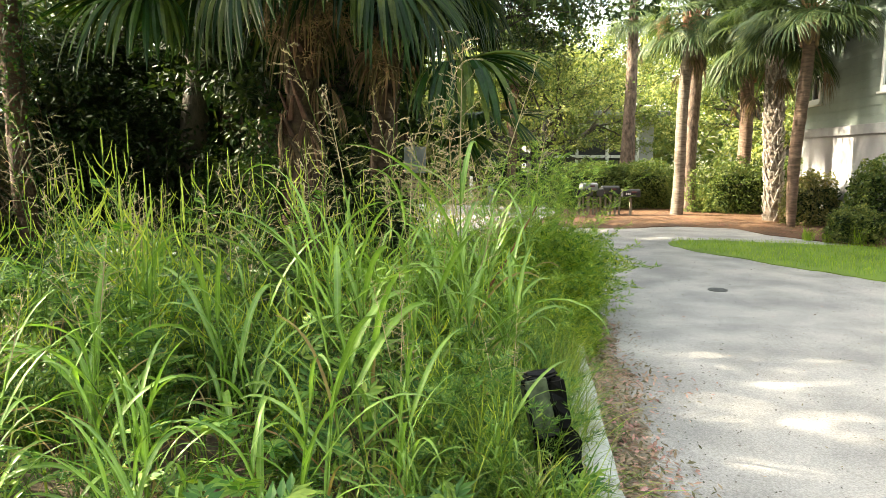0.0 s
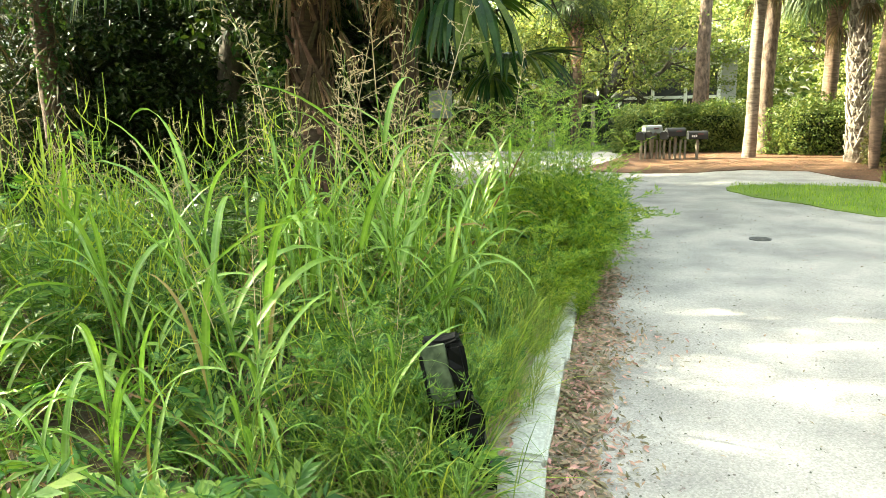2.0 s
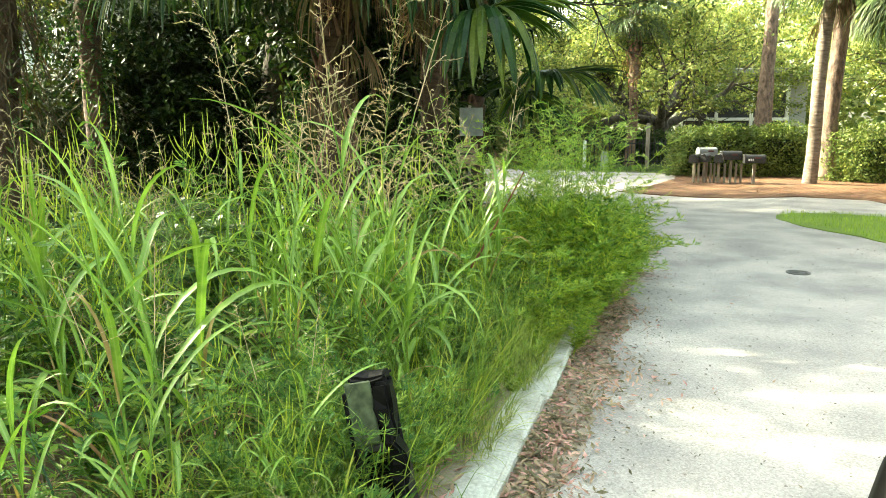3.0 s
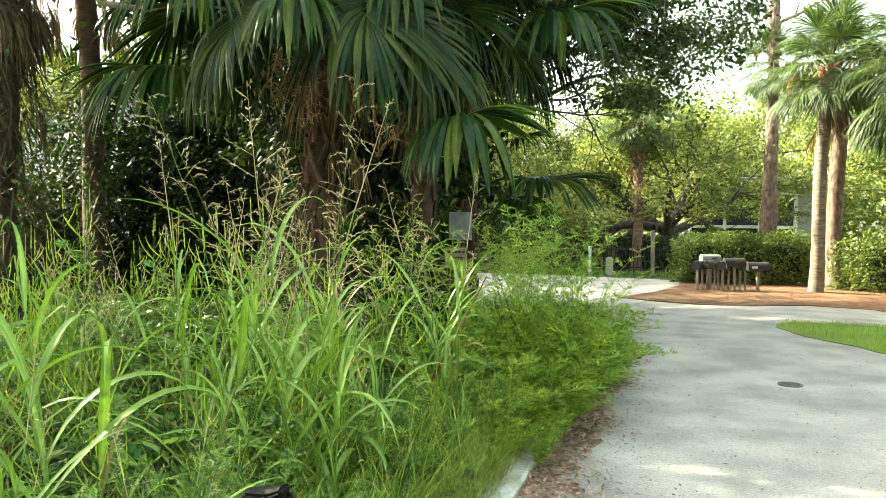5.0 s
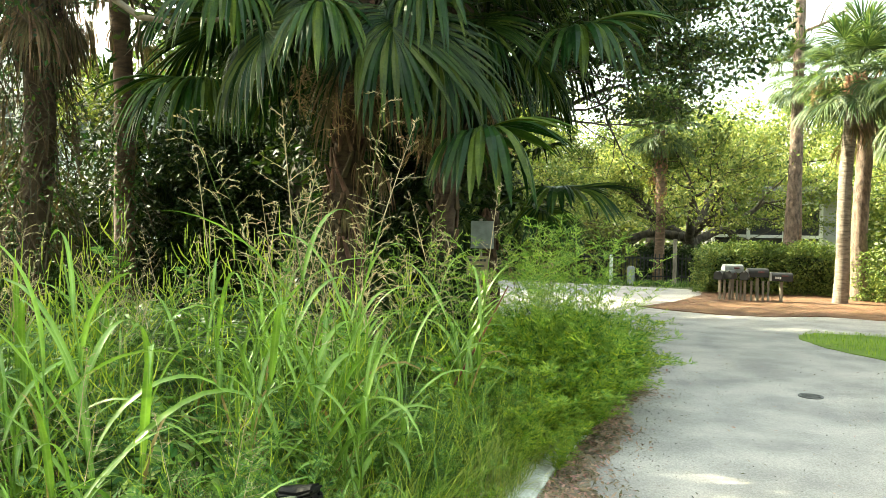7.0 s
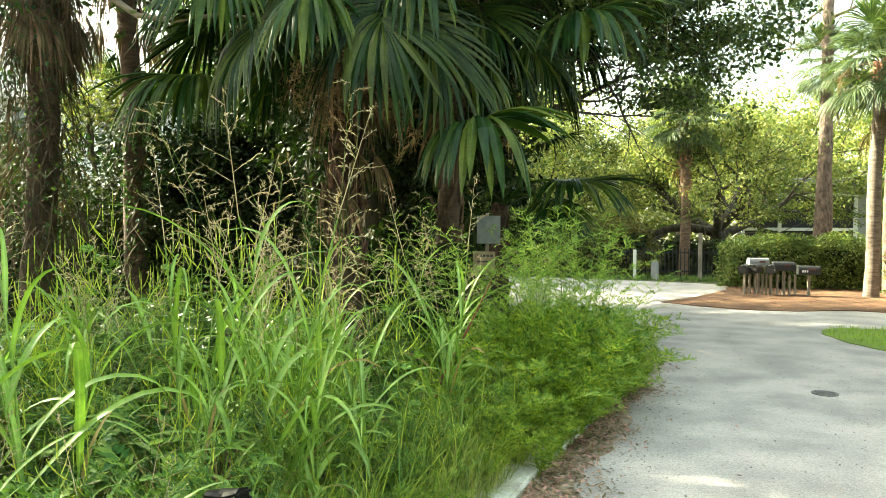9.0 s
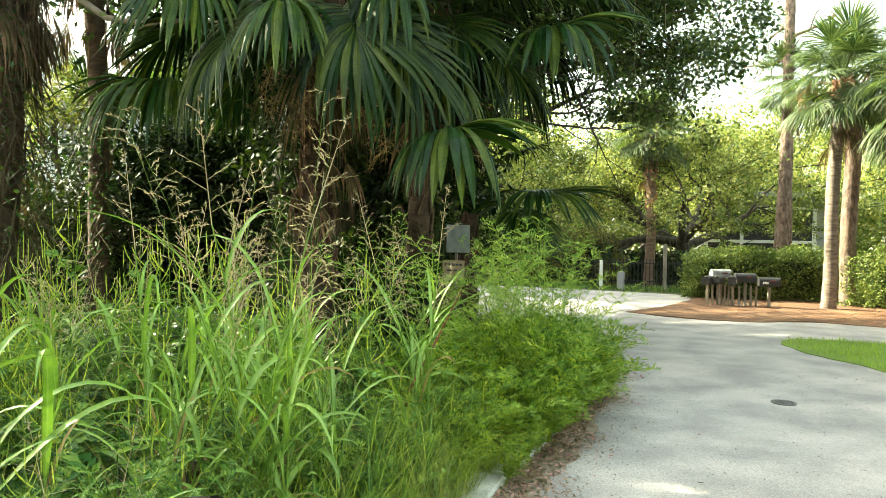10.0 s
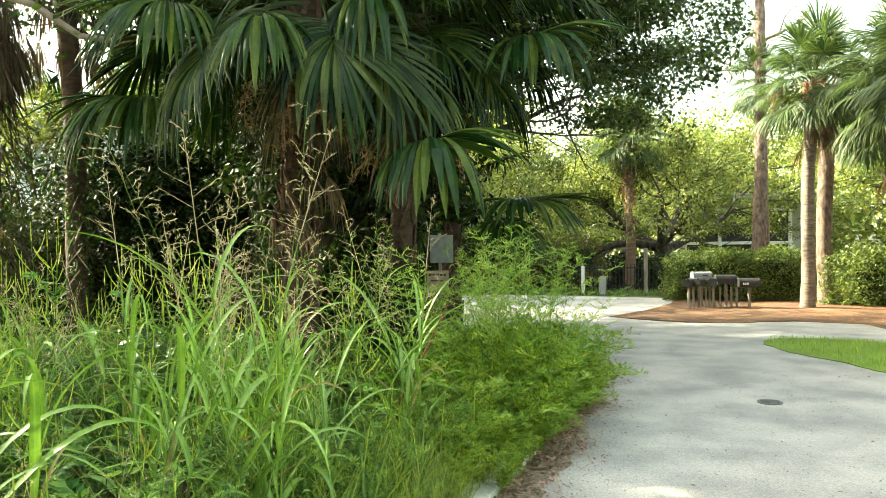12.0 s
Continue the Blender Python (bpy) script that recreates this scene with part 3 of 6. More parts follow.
def stalk_mesh(seed, length=1.5, fall=1.9):
    """A hanging, many-branched old fruit stalk."""
    r = np.random.default_rng(seed)
    s = np.linspace(0, 1, 9)
    th = 0.9 + fall * s ** 0.9
    x = np.cumsum(np.sin(th)) * length / 9
    z = np.cumsum(np.cos(th)) * length / 9
    main = np.stack([x, 0 * x, z], 1)
    pieces = [tube(main, np.linspace(0.014, 0.004, 9), 5)]
    for i in range(44):
        k = r.uniform(0.3, 1.0)
        p = np.array([np.interp(k, s, x), 0, np.interp(k, s, z)])
        d = r.normal(size=3) * np.array([0.8, 1, 0.5])
        d[2] -= 0.35
        d /= np.linalg.norm(d)
        ln = r.uniform(0.15, 0.38)
        pts = np.stack([p, p + d * ln * 0.5, p + d * ln + np.array([0, 0, -0.25 * ln])])
        pieces.append(tube(pts, [0.004, 0.003, 0.0015], 3))
        m = 7
        tw = p + d * ln * r.uniform(0.2, 1, (m, 1)) + r.normal(0, 0.02, (m, 3))
        pieces.append(leaves(tw, 0.06, 0.014, 0.0, 0.8, r))
    V, F = joined(pieces)
    return quads("fruit_stalk", V, F, M_STALK)


STALKS = [stalk_mesh(51), stalk_mesh(52, 1.8, 2.2), stalk_mesh(53, 1.2, 1.6)]


def palm(label, x, y, heart, lean=(0, 0), radius=0.15, tone="dark", fronds=30, boots=0, boots_from=0.0, dead=0, stalks=0, bark=M_PALMBARK, seed=1, size=1.0, hero=(), low=6, base_bulge=1.25, sprays=(), first=0, skirt=None, boot="", boot_size=1.0):
    """A fan palm: trunk, boots, fronds, dead fronds, fruit stalks. lean: offset of the heart in plan; tone: shaded or
    sunlit colour set.
    """
    r = random.Random(seed)
    root = thing("fan_palm", label, "palm tree", m=pose(x, y, 0))
    s = np.linspace(0, 1, 22)
    lx, ly = lean
    pts = np.stack([lx * s ** 1.4 + 0.03 * np.sin(s * 7 + seed), ly * s ** 1.4 + 0.03 * np.cos(s * 6 + seed), -0.1 + (heart + 0.1) * s], 1)
    rad = radius * (1 + (base_bulge - 1) * np.exp(-s * 9)) * (1 + 0.035 * np.sin(s * 75))
    rad[-3:] *= 1.15
    V, F = tube(pts, rad, 14)
    part("trunk", quads("trunk", V, F, bark, True), root)
    top = Vector((lx, ly, heart))
    for i in range(boots):
        t = boots_from + (1 - boots_from) * i / boots
        a = i * 137.5
        k = np.array([np.interp(t, s, pts[:, q]) for q in range(3)])
        sc = boot_size * r.uniform(0.75, 1.15) * radius / 0.17
        m = Matrix.Translation(Vector(k)) @ pose(0, 0, 0, 0, 0, a) @ Matrix.Translation((radius * 0.95, 0, 0)) @ pose(0, 0, 0, r.uniform(-8, 8), r.uniform(-6, 6), 0) @ Matrix.Scale(sc, 4)
        part("boot", BOOTS[boot or tone], root, m=m)
    meshes = FRONDS[tone]
    for i in range(fronds):
        k = first + int(i * (len(meshes) - first) / fronds)
        if k >= low:
            k = low - 1
        sc = size * r.uniform(0.85, 1.15)
        m = Matrix.Translation(top + Vector((0, 0, 0.35 - 0.6 * i / fronds))) @ pose(0, 0, 0, r.uniform(-10, 10), r.uniform(-9, 9), i * 137.5 + r.uniform(-12, 12)) @ Matrix.Scale(sc, 4)
        part("frond", meshes[k], root, m=m)
    for i in range(dead):
        m = Matrix.Translation(top + Vector((0, 0, -0.15 - (1.9 if dead > 25 else 0.5) * r.random()))) @ pose(0, 0, 0, r.uniform(-8, 8), r.uniform(-8, 8), i * 137.5) @ Matrix.Scale(size * r.uniform(0.8, 1.2), 4)
        part("dead_frond", DEAD[i % 2], root, "dry brown hanging frond", m)
    if skirt:
        for i in range(skirt[1]):
            m = Matrix.Translation(Vector((0.04, 0, skirt[0] + r.uniform(-0.4, 0.25)))) @ pose(0, 0, 0, r.uniform(-8, 8), r.uniform(-4, 10), i * 137.5) @ Matrix.Scale(size * r.uniform(0.65, 0.95), 4)
            part("dead_frond", DEAD[i % 2], root, "dry brown hanging frond", m)
    for i in range(stalks):
        a = r.uniform(0, 360) if stalks > 4 else -150 + i * 55
        m = Matrix.Translation(top + Vector((0, 0, -0.1))) @ pose(0, 0, 0, 0, r.uniform(-8, 8), a) @ Matrix.Scale(r.uniform(0.85, 1.2), 4)
        part("fruit_stalk", STALKS[i % 3], root, "straw-coloured old fruit stalk", m)
    for i, a in enumerate(sprays):
        m = Matrix.Translation(top + Vector((0, 0, -0.9 - 0.2 * i))) @ pose(0, 0, 0, 0, r.uniform(6, 30), a) @ Matrix.Scale(r.uniform(0.65, 1.0), 4)
        part("fruit_stalk", STALKS[i % 3], root, "straw-coloured old fruit stalk", m)
    for j, (hx, hy, hz, blade, droop, tilt, rise, stiff) in enumerate(hero):
        o = Vector((hx, hy, hz)) - Vector((x, y, 0)) - top
        me = frond_mesh(math.hypot(o.x, o.y), o.z, blade, droop, 36 if j == 0 else 46, 112, FROND_HERO, seed=70 + j + seed, stem=0.02, roll=tilt, pitch=rise, wide=0.125 if j == 0 else 0.072, taper=2.2 if j == 0 else 1.5, costa=0.40, bend=1.25, stiff=stiff)
        part("frond", me, root, m=Matrix.Translation(top) @ pose(0, 0, 0, 0, 0, math.degrees(math.atan2(o.y, o.x))))
    return root


# brighter copy of the thicket frond: light put into the front leaves
FROND_HERO = mat("glossy_lit_frond", (0.055, 0.105, 0.016), 0.42, dark=(0.022, 0.052, 0.009), scale=5, fine=50, spread=0.55, bump=0, leaf=0.30, spec=0.28)

# palms of the thicket behind the verge, in shade-toned colours
palm("shaggy fan palm with old leaf stubs and dry fruit stalks", -2.15, 8.1, 4.3, (0.1, 0), 0.15, "dark", 32, 80, 0.0, 8, 0, M_SHADEBARK, 1, 1.1,
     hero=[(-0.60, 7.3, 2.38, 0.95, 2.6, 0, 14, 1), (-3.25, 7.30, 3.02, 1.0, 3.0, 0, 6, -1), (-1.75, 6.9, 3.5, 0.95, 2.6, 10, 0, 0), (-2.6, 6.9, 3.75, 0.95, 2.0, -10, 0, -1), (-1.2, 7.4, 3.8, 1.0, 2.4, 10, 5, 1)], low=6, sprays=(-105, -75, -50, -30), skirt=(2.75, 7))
palm("dark fan palm crowded against its neighbour", -1.45, 9.4, 4.3, (0.15, 0.1), 0.14, "dark", 34, 30, 0.3, 4, 0, M_SHADEBARK, 2, 1.1, hero=[(0.0, 8.9, 3.7, 1.0, 1.8, 10, 10, 1), (-0.9, 8.4, 3.2, 1.0, 2.2, 0, 0, -1)], low=6, sprays=(-80, -30))
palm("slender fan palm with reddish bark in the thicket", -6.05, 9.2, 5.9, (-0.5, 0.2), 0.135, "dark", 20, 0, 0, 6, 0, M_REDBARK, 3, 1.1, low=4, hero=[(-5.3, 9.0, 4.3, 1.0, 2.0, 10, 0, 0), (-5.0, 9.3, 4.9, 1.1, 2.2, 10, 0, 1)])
palm("thick fan palm with a skirt of dead fronds", -5.75, 7.3, 5.2, (0.0, 0.2), 0.17, "dark", 18, 30, 0.6, 24, 0, M_SHADEBARK, 4, 1.0, low=4)
palm("low fan palm at the bend of the lane", -1.35, 11.3, 1.8, (0.05, 0), 0.11, "dark", 4, 16, 0.0, 2, 0, M_SHADEBARK, 5, 0.75, low=5, first=2, hero=[(-0.45, 11.1, 2.12, 0.95, 1.0, 0, 4, 1), (-0.65, 11.0, 1.85, 0.8, 1.6, 20, -10, 0)])
palm("young fan palm with grey-green fronds in the thicket", -8.9, 12.2, 2.6, (0, 0), 0.12, "dark", 20, 10, 0.2, 3, 0, M_SHADEBARK, 6, 0.75)
palm("fan palm deep in the thicket", -4.6, 12.6, 5.2, (0.2, 0), 0.15, "dark", 24, 30, 0.3, 8, 2, M_SHADEBARK, 14, 1.1)

# dry vines that wrap the palm trunks
tr = np.random.default_rng(78)
for label, vx, vy, wide, tops, n_str, n_leaf in (("tangle of dry brown vines round the palm trunk", -5.75, 7.3, 0.40, 4.3, 1500, 1500), ("creeper with small leaves up the slender palm", -6.1, 9.2, 0.17, 3.4, 150, 1300), ("creeper hanging on the shaggy palm", -2.75, 8.5, 0.16, 1.9, 120, 1300)):
    vine = thing("trunk_vine", label, "vine", m=pose(vx, vy, 0))
    a, z = tr.uniform(0, 6.28, n_str), tr.uniform(0.25, 1.0, n_str) * tops
    rr = wide * tr.uniform(0.55, 1.15, n_str)
    V, F = blades(np.stack([rr * np.cos(a), rr * np.sin(a), z], 1), a + tr.normal(0, 0.9, n_str), tr.uniform(0.25, 0.8, n_str), tr.uniform(0.008, 0.02, n_str), tr.uniform(1.7, 2.7, n_str), tr.uniform(-0.2, 0.7, n_str), 5)
    tagged(part("dry_growth", quads("dry_growth", V, F, M_TANGLE), vine, "dry hanging strands"), kind="stuff")
    a, z = tr.uniform(0, 6.28, n_leaf), tr.random(n_leaf) ** 0.8 * tops
    rr = wide * tr.uniform(0.7, 1.5, n_leaf) * (0.8 + 0.5 * np.sin(z * 3.1) * np.sin(a * 2))
    V, F = leaves(np.stack([rr * np.cos(a), rr * np.sin(a), z], 1), 0.075, 0.045, 0.1, 0.6, tr)
    tagged(part("creeper_leaves", quads("creeper_leaves", V, F, M_VINE), vine), kind="stuff")
    V, F = tube([(wide * 0.8 * math.cos(q * 1.1), wide * 0.8 * math.sin(q * 1.1), q * tops / 12 - 0.05) for q in range(13)], np.linspace(0.018, 0.006, 13), 5)
    part("vine_stem", quads("vine_stem", V, F, M_OAK, True), vine)

# dead limb lodged between the palms
lr = np.random.default_rng(77)
limb_pts = [(-5.75, 7.15, 4.35), (-5.1, 7.05, 4.2), (-4.66, 7.12, 4.05), (-4.2, 7.26, 3.72), (-3.8, 7.38, 3.66), (-3.3, 7.5, 3.70), (-2.9, 7.6, 3.66)]
dead_limb = thing("dead_limb", "bare pale dead limb lodged between the palms", "limb")
V, F = tube(limb_pts, [0.045, 0.042, 0.04, 0.035, 0.03, 0.022, 0.01], 7)
part("bough", quads("bough", V, F, M_DEADWOOD, True), dead_limb)
for i in range(9):
    q = np.array(limb_pts[2 + i % 5]) + lr.normal(0, 0.02, 3)
    d = lr.normal(0, 1, 3) * np.array([0.5, 0.4, 0.7])
    V, F = tube([q, q + d * 0.25 + lr.normal(0, 0.04, 3), q + d * 0.5 + lr.normal(0, 0.06, 3)], [0.009, 0.006, 0.002], 4)
    part("twig", quads("twig", V, F, M_DEADWOOD), dead_limb)

# palms of the straw bed, with sunlight in the frond colour
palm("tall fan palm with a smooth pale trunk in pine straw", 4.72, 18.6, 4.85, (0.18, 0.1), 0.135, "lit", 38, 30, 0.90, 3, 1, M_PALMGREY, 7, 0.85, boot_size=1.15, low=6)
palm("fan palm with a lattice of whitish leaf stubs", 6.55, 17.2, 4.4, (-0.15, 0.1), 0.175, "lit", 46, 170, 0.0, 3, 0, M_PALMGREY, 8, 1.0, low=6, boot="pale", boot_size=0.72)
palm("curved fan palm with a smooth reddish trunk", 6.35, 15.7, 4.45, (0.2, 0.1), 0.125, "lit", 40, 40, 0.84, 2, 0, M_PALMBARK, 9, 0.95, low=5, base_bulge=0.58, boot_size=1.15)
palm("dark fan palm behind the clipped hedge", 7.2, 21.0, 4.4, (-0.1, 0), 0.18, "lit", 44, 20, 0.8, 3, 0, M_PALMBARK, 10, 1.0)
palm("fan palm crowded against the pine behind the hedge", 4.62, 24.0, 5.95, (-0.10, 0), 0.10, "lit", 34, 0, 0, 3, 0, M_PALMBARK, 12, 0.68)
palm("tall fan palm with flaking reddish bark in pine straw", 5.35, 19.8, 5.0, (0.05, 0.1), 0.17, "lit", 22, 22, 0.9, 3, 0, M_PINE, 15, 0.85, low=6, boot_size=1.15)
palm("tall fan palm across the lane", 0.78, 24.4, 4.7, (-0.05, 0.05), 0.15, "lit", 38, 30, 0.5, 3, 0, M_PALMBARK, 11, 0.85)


# ---- plants: broad-leaved trees ----
def grow(r, start, way, length, radius, depth, pieces, tips, wander=0.35, lift=0.15):
    """A crooked limb with side limbs."""
    n = 7 if depth else 5
    p = np.array(start, float)
    d = np.array(way, float) / np.linalg.norm(way)
    pts, rad = [p.copy()], [radius]
    for i in range(1, n + 1):
        d = d + r.normal(0, wander / 2.2, 3) + np.array([0, 0, lift * 0.2])
        d /= np.linalg.norm(d)
        p = p + d * length / n
        pts.append(p.copy())
        rad.append(radius * (1 - 0.62 * i / n))
        if depth > 0 and i >= 3:
            for _ in range(1 if i < n else 2):
                o = r.normal(0, 1, 3)
                o -= d * (o @ d)
                o /= np.linalg.norm(o) + 1e-9
                grow(r, p, d * 0.65 + o * 0.75, length * r.uniform(0.5, 0.72), rad[-1] * 0.62, depth - 1, pieces, tips, wander, lift)
        if depth <= 1 and i >= 3:
            tips.append(p.copy())
    if depth == 0:
        pts, rad = [pts[0], pts[2], pts[-1]], [rad[0], rad[2], rad[-1]]
    pieces.append(tube(pts, rad, 7 if radius > 0.05 else 3))


def tree(label, x, y, limbs, height, radius, leaf_mat, n_leaves, leaf=(0.10, 0.05), puff=0.55, seed=1, bark=M_OAK, limb_len=3.0, depth=2, lean=(0, 0), category="tree", droop=0.3, spread_up=0.35, moss=0, aim=None, floor=0.4):
    """A crooked tree: a tapering trunk, limbs and a crown of single leaves round the twig ends."""
    r = np.random.default_rng(seed)
    root = thing("oak_tree", label, category, m=pose(x, y, 0))
    s = np.linspace(0, 1, 10)
    pts = np.stack([lean[0] * s + 0.08 * np.sin(s * 5 + seed), lean[1] * s + 0.08 * np.cos(s * 4 + seed), -0.15 + (height + 0.15) * s], 1)
    V, F = tube(pts, radius * (1.35 - 0.6 * s) * (1 + 0.5 * np.exp(-s * 14)), 12)
    part("trunk", quads("trunk", V, F, bark, True), root)
    tips = []
    for i in range(limbs):
        pieces = []
        a = i * 2.4 + r.uniform(-0.4, 0.4)
        way = np.array([math.cos(a), math.sin(a), spread_up + r.uniform(0, 0.5)])
        if aim is not None:
            way = way * 0.6 + np.array(aim)
        k = pts[-1] if i % 2 else pts[-2]
        grow(r, k, way, limb_len * r.uniform(0.8, 1.2), radius * 0.55, depth, pieces, tips)
        V, F = joined(pieces)
        part("limb", quads("limb", V, F, bark, True), root)
    tips = np.array(tips)
    away = r.normal(size=(n_leaves, 3))
    away /= np.linalg.norm(away, axis=1)[:, None]
    weight = r.random(len(tips)) ** 1.6 + 0.03
    which = r.choice(len(tips), n_leaves, p=weight / weight.sum())
    size = r.uniform(0.55, 1.15, len(tips))[which]
    c = tips[which] + away * (puff * size * r.random(n_leaves) ** 0.45)[:, None] * np.array([1, 1, 0.62])
    keep = c[:, 2] > floor + 0.25 * np.sin(c[:, 0] * 1.7) * np.cos(c[:, 1] * 1.3)
    V, F = leaves(c[keep], leaf[0], leaf[1], 0.5, droop, r, away[keep])
    tagged(part("crown", quads("crown", V, F, leaf_mat), root), "many small leaves", kind="stuff")
    if moss:
        k = tips[r.integers(0, len(tips), moss)] + r.normal(0, 0.2, (moss, 3))
        V, F = blades(k, r.uniform(0, 6.3, moss), r.uniform(0.2, 0.6, moss), 0.012, math.pi - 0.2, 0.2, 4)
        tagged(part("moss", quads("moss", V, F, M_MOSS), root), "grey hanging moss", kind="stuff")
    return root


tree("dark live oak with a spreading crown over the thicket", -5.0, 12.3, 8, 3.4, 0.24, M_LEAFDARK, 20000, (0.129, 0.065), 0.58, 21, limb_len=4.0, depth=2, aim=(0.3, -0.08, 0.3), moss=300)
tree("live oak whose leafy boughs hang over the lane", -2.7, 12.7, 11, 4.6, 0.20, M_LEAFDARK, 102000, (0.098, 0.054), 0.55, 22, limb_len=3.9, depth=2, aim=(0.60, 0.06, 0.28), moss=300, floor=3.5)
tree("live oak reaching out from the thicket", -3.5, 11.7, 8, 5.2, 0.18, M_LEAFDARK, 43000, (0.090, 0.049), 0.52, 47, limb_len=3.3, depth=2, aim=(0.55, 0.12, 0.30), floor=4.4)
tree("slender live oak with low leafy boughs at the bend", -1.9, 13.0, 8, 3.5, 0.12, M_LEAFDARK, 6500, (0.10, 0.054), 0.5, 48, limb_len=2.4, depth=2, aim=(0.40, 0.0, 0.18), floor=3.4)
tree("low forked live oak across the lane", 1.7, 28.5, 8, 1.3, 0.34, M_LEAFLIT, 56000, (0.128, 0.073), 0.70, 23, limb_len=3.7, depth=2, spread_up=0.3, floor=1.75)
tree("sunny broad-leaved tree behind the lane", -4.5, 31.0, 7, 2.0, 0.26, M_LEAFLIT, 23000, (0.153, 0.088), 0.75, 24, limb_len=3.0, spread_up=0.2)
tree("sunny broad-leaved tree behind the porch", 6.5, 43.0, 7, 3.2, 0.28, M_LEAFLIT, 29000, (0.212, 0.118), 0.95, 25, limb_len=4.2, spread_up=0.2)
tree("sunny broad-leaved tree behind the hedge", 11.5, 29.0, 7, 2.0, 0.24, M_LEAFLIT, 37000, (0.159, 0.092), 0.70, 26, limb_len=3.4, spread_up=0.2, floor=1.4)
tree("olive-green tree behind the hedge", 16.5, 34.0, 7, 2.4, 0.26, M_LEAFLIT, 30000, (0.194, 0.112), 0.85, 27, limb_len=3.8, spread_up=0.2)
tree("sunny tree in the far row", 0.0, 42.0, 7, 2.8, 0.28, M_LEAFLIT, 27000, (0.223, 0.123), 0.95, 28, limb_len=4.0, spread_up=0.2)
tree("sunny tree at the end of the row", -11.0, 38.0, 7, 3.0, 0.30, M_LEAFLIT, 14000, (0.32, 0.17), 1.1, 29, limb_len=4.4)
tree("sunlit yellow-green creeper-hung sapling in the thicket", -8.55, 10.8, 5, 3.2, 0.05, M_LEAFLIT, 1300, (0.10, 0.055), 0.35, 49, limb_len=0.8, depth=1, spread_up=0.8)
# low trees added so that the thicket's gaps read as deep shade
tree("low tree with shade-dark leaves closing the thicket", -3.7, 13.1, 8, 1.2, 0.12, M_SHADELEAF, 18000, (0.165, 0.082), 0.55, 43, limb_len=2.1, spread_up=0.6)
tree("low tree with shade-dark leaves closing the thicket", -6.7, 13.3, 8, 1.3, 0.12, M_SHADELEAF, 22000, (0.14, 0.07), 0.55, 44, limb_len=1.7, spread_up=0.6)
tree("low tree with shade-dark leaves closing the thicket", -13.8, 12.6, 8, 1.2, 0.12, M_SHADELEAF, 16000, (0.15, 0.075), 0.55, 45, limb_len=1.6, spread_up=0.6)
# three oaks added to shade the far lane and darken gaps behind
tree("broad oak added as a dark backdrop across the lane", -12.3, 25.0, 9, 4.6, 0.30, M_LEAFDARK, 20000, (0.423, 0.223), 1.0, 46, limb_len=3.9, depth=2)
tree("oak added to shade the far lane", -8.5, 23.6, 9, 4.3, 0.26, M_LEAFDARK, 15000, (0.20, 0.10), 0.8, 50, limb_len=3.4, depth=2, aim=(0.0, -0.45, 0.25))
tree("tall oak added to shade the far lane", -7.2, 14.1, 9, 4.4, 0.22, M_LEAFDARK, 7000, (0.15, 0.08), 0.6, 52, limb_len=3.2, depth=2, aim=(0.15, 0.55, 0.22), floor=3.2)
# oaks out of view, added only for their shade on verge and lane
tree("tall unseen oak added to shade the verge", -11.5, 1.0, 9, 7.2, 0.34, M_LEAFDARK, 11000, (0.22, 0.11), 0.9, 32, limb_len=3.8, depth=2)
tree("tall unseen oak added to shade the lane", -11.8, 6.0, 9, 7.3, 0.34, M_LEAFDARK, 14000, (0.22, 0.11), 0.9, 33, limb_len=3.8, depth=2)
tree("unseen oak added for shade behind the lane", -9.0, -5.5, 9, 5.0, 0.34, M_LEAFDARK, 12000, (0.34, 0.17), 1.0, 35, limb_len=4.2, depth=2)
# unseen trees added around the viewpoint to hold back skylight
tree("unseen leafy tree added back along the lane", -3.5, -10.0, 8, 2.6, 0.30, M_LEAFDARK, 6000, (0.46, 0.26), 1.0, 36, limb_len=4.0)
tree("unseen leafy tree added back along the lane", 11.5, -9.0, 8, 2.6, 0.30, M_LEAFDARK, 6000, (0.46, 0.26), 1.0, 37, limb_len=4.0)
tree("unseen leafy tree added to close the lane behind", 4.0, -15.0, 8, 2.6, 0.30, M_LEAFDARK, 6000, (0.46, 0.26), 1.0, 38, limb_len=4.2)
tree("unseen leafy tree added beside the lawn", 13.0, -1.0, 8, 2.8, 0.30, M_LEAFDARK, 6000, (0.46, 0.26), 1.0, 39, limb_len=4.0)


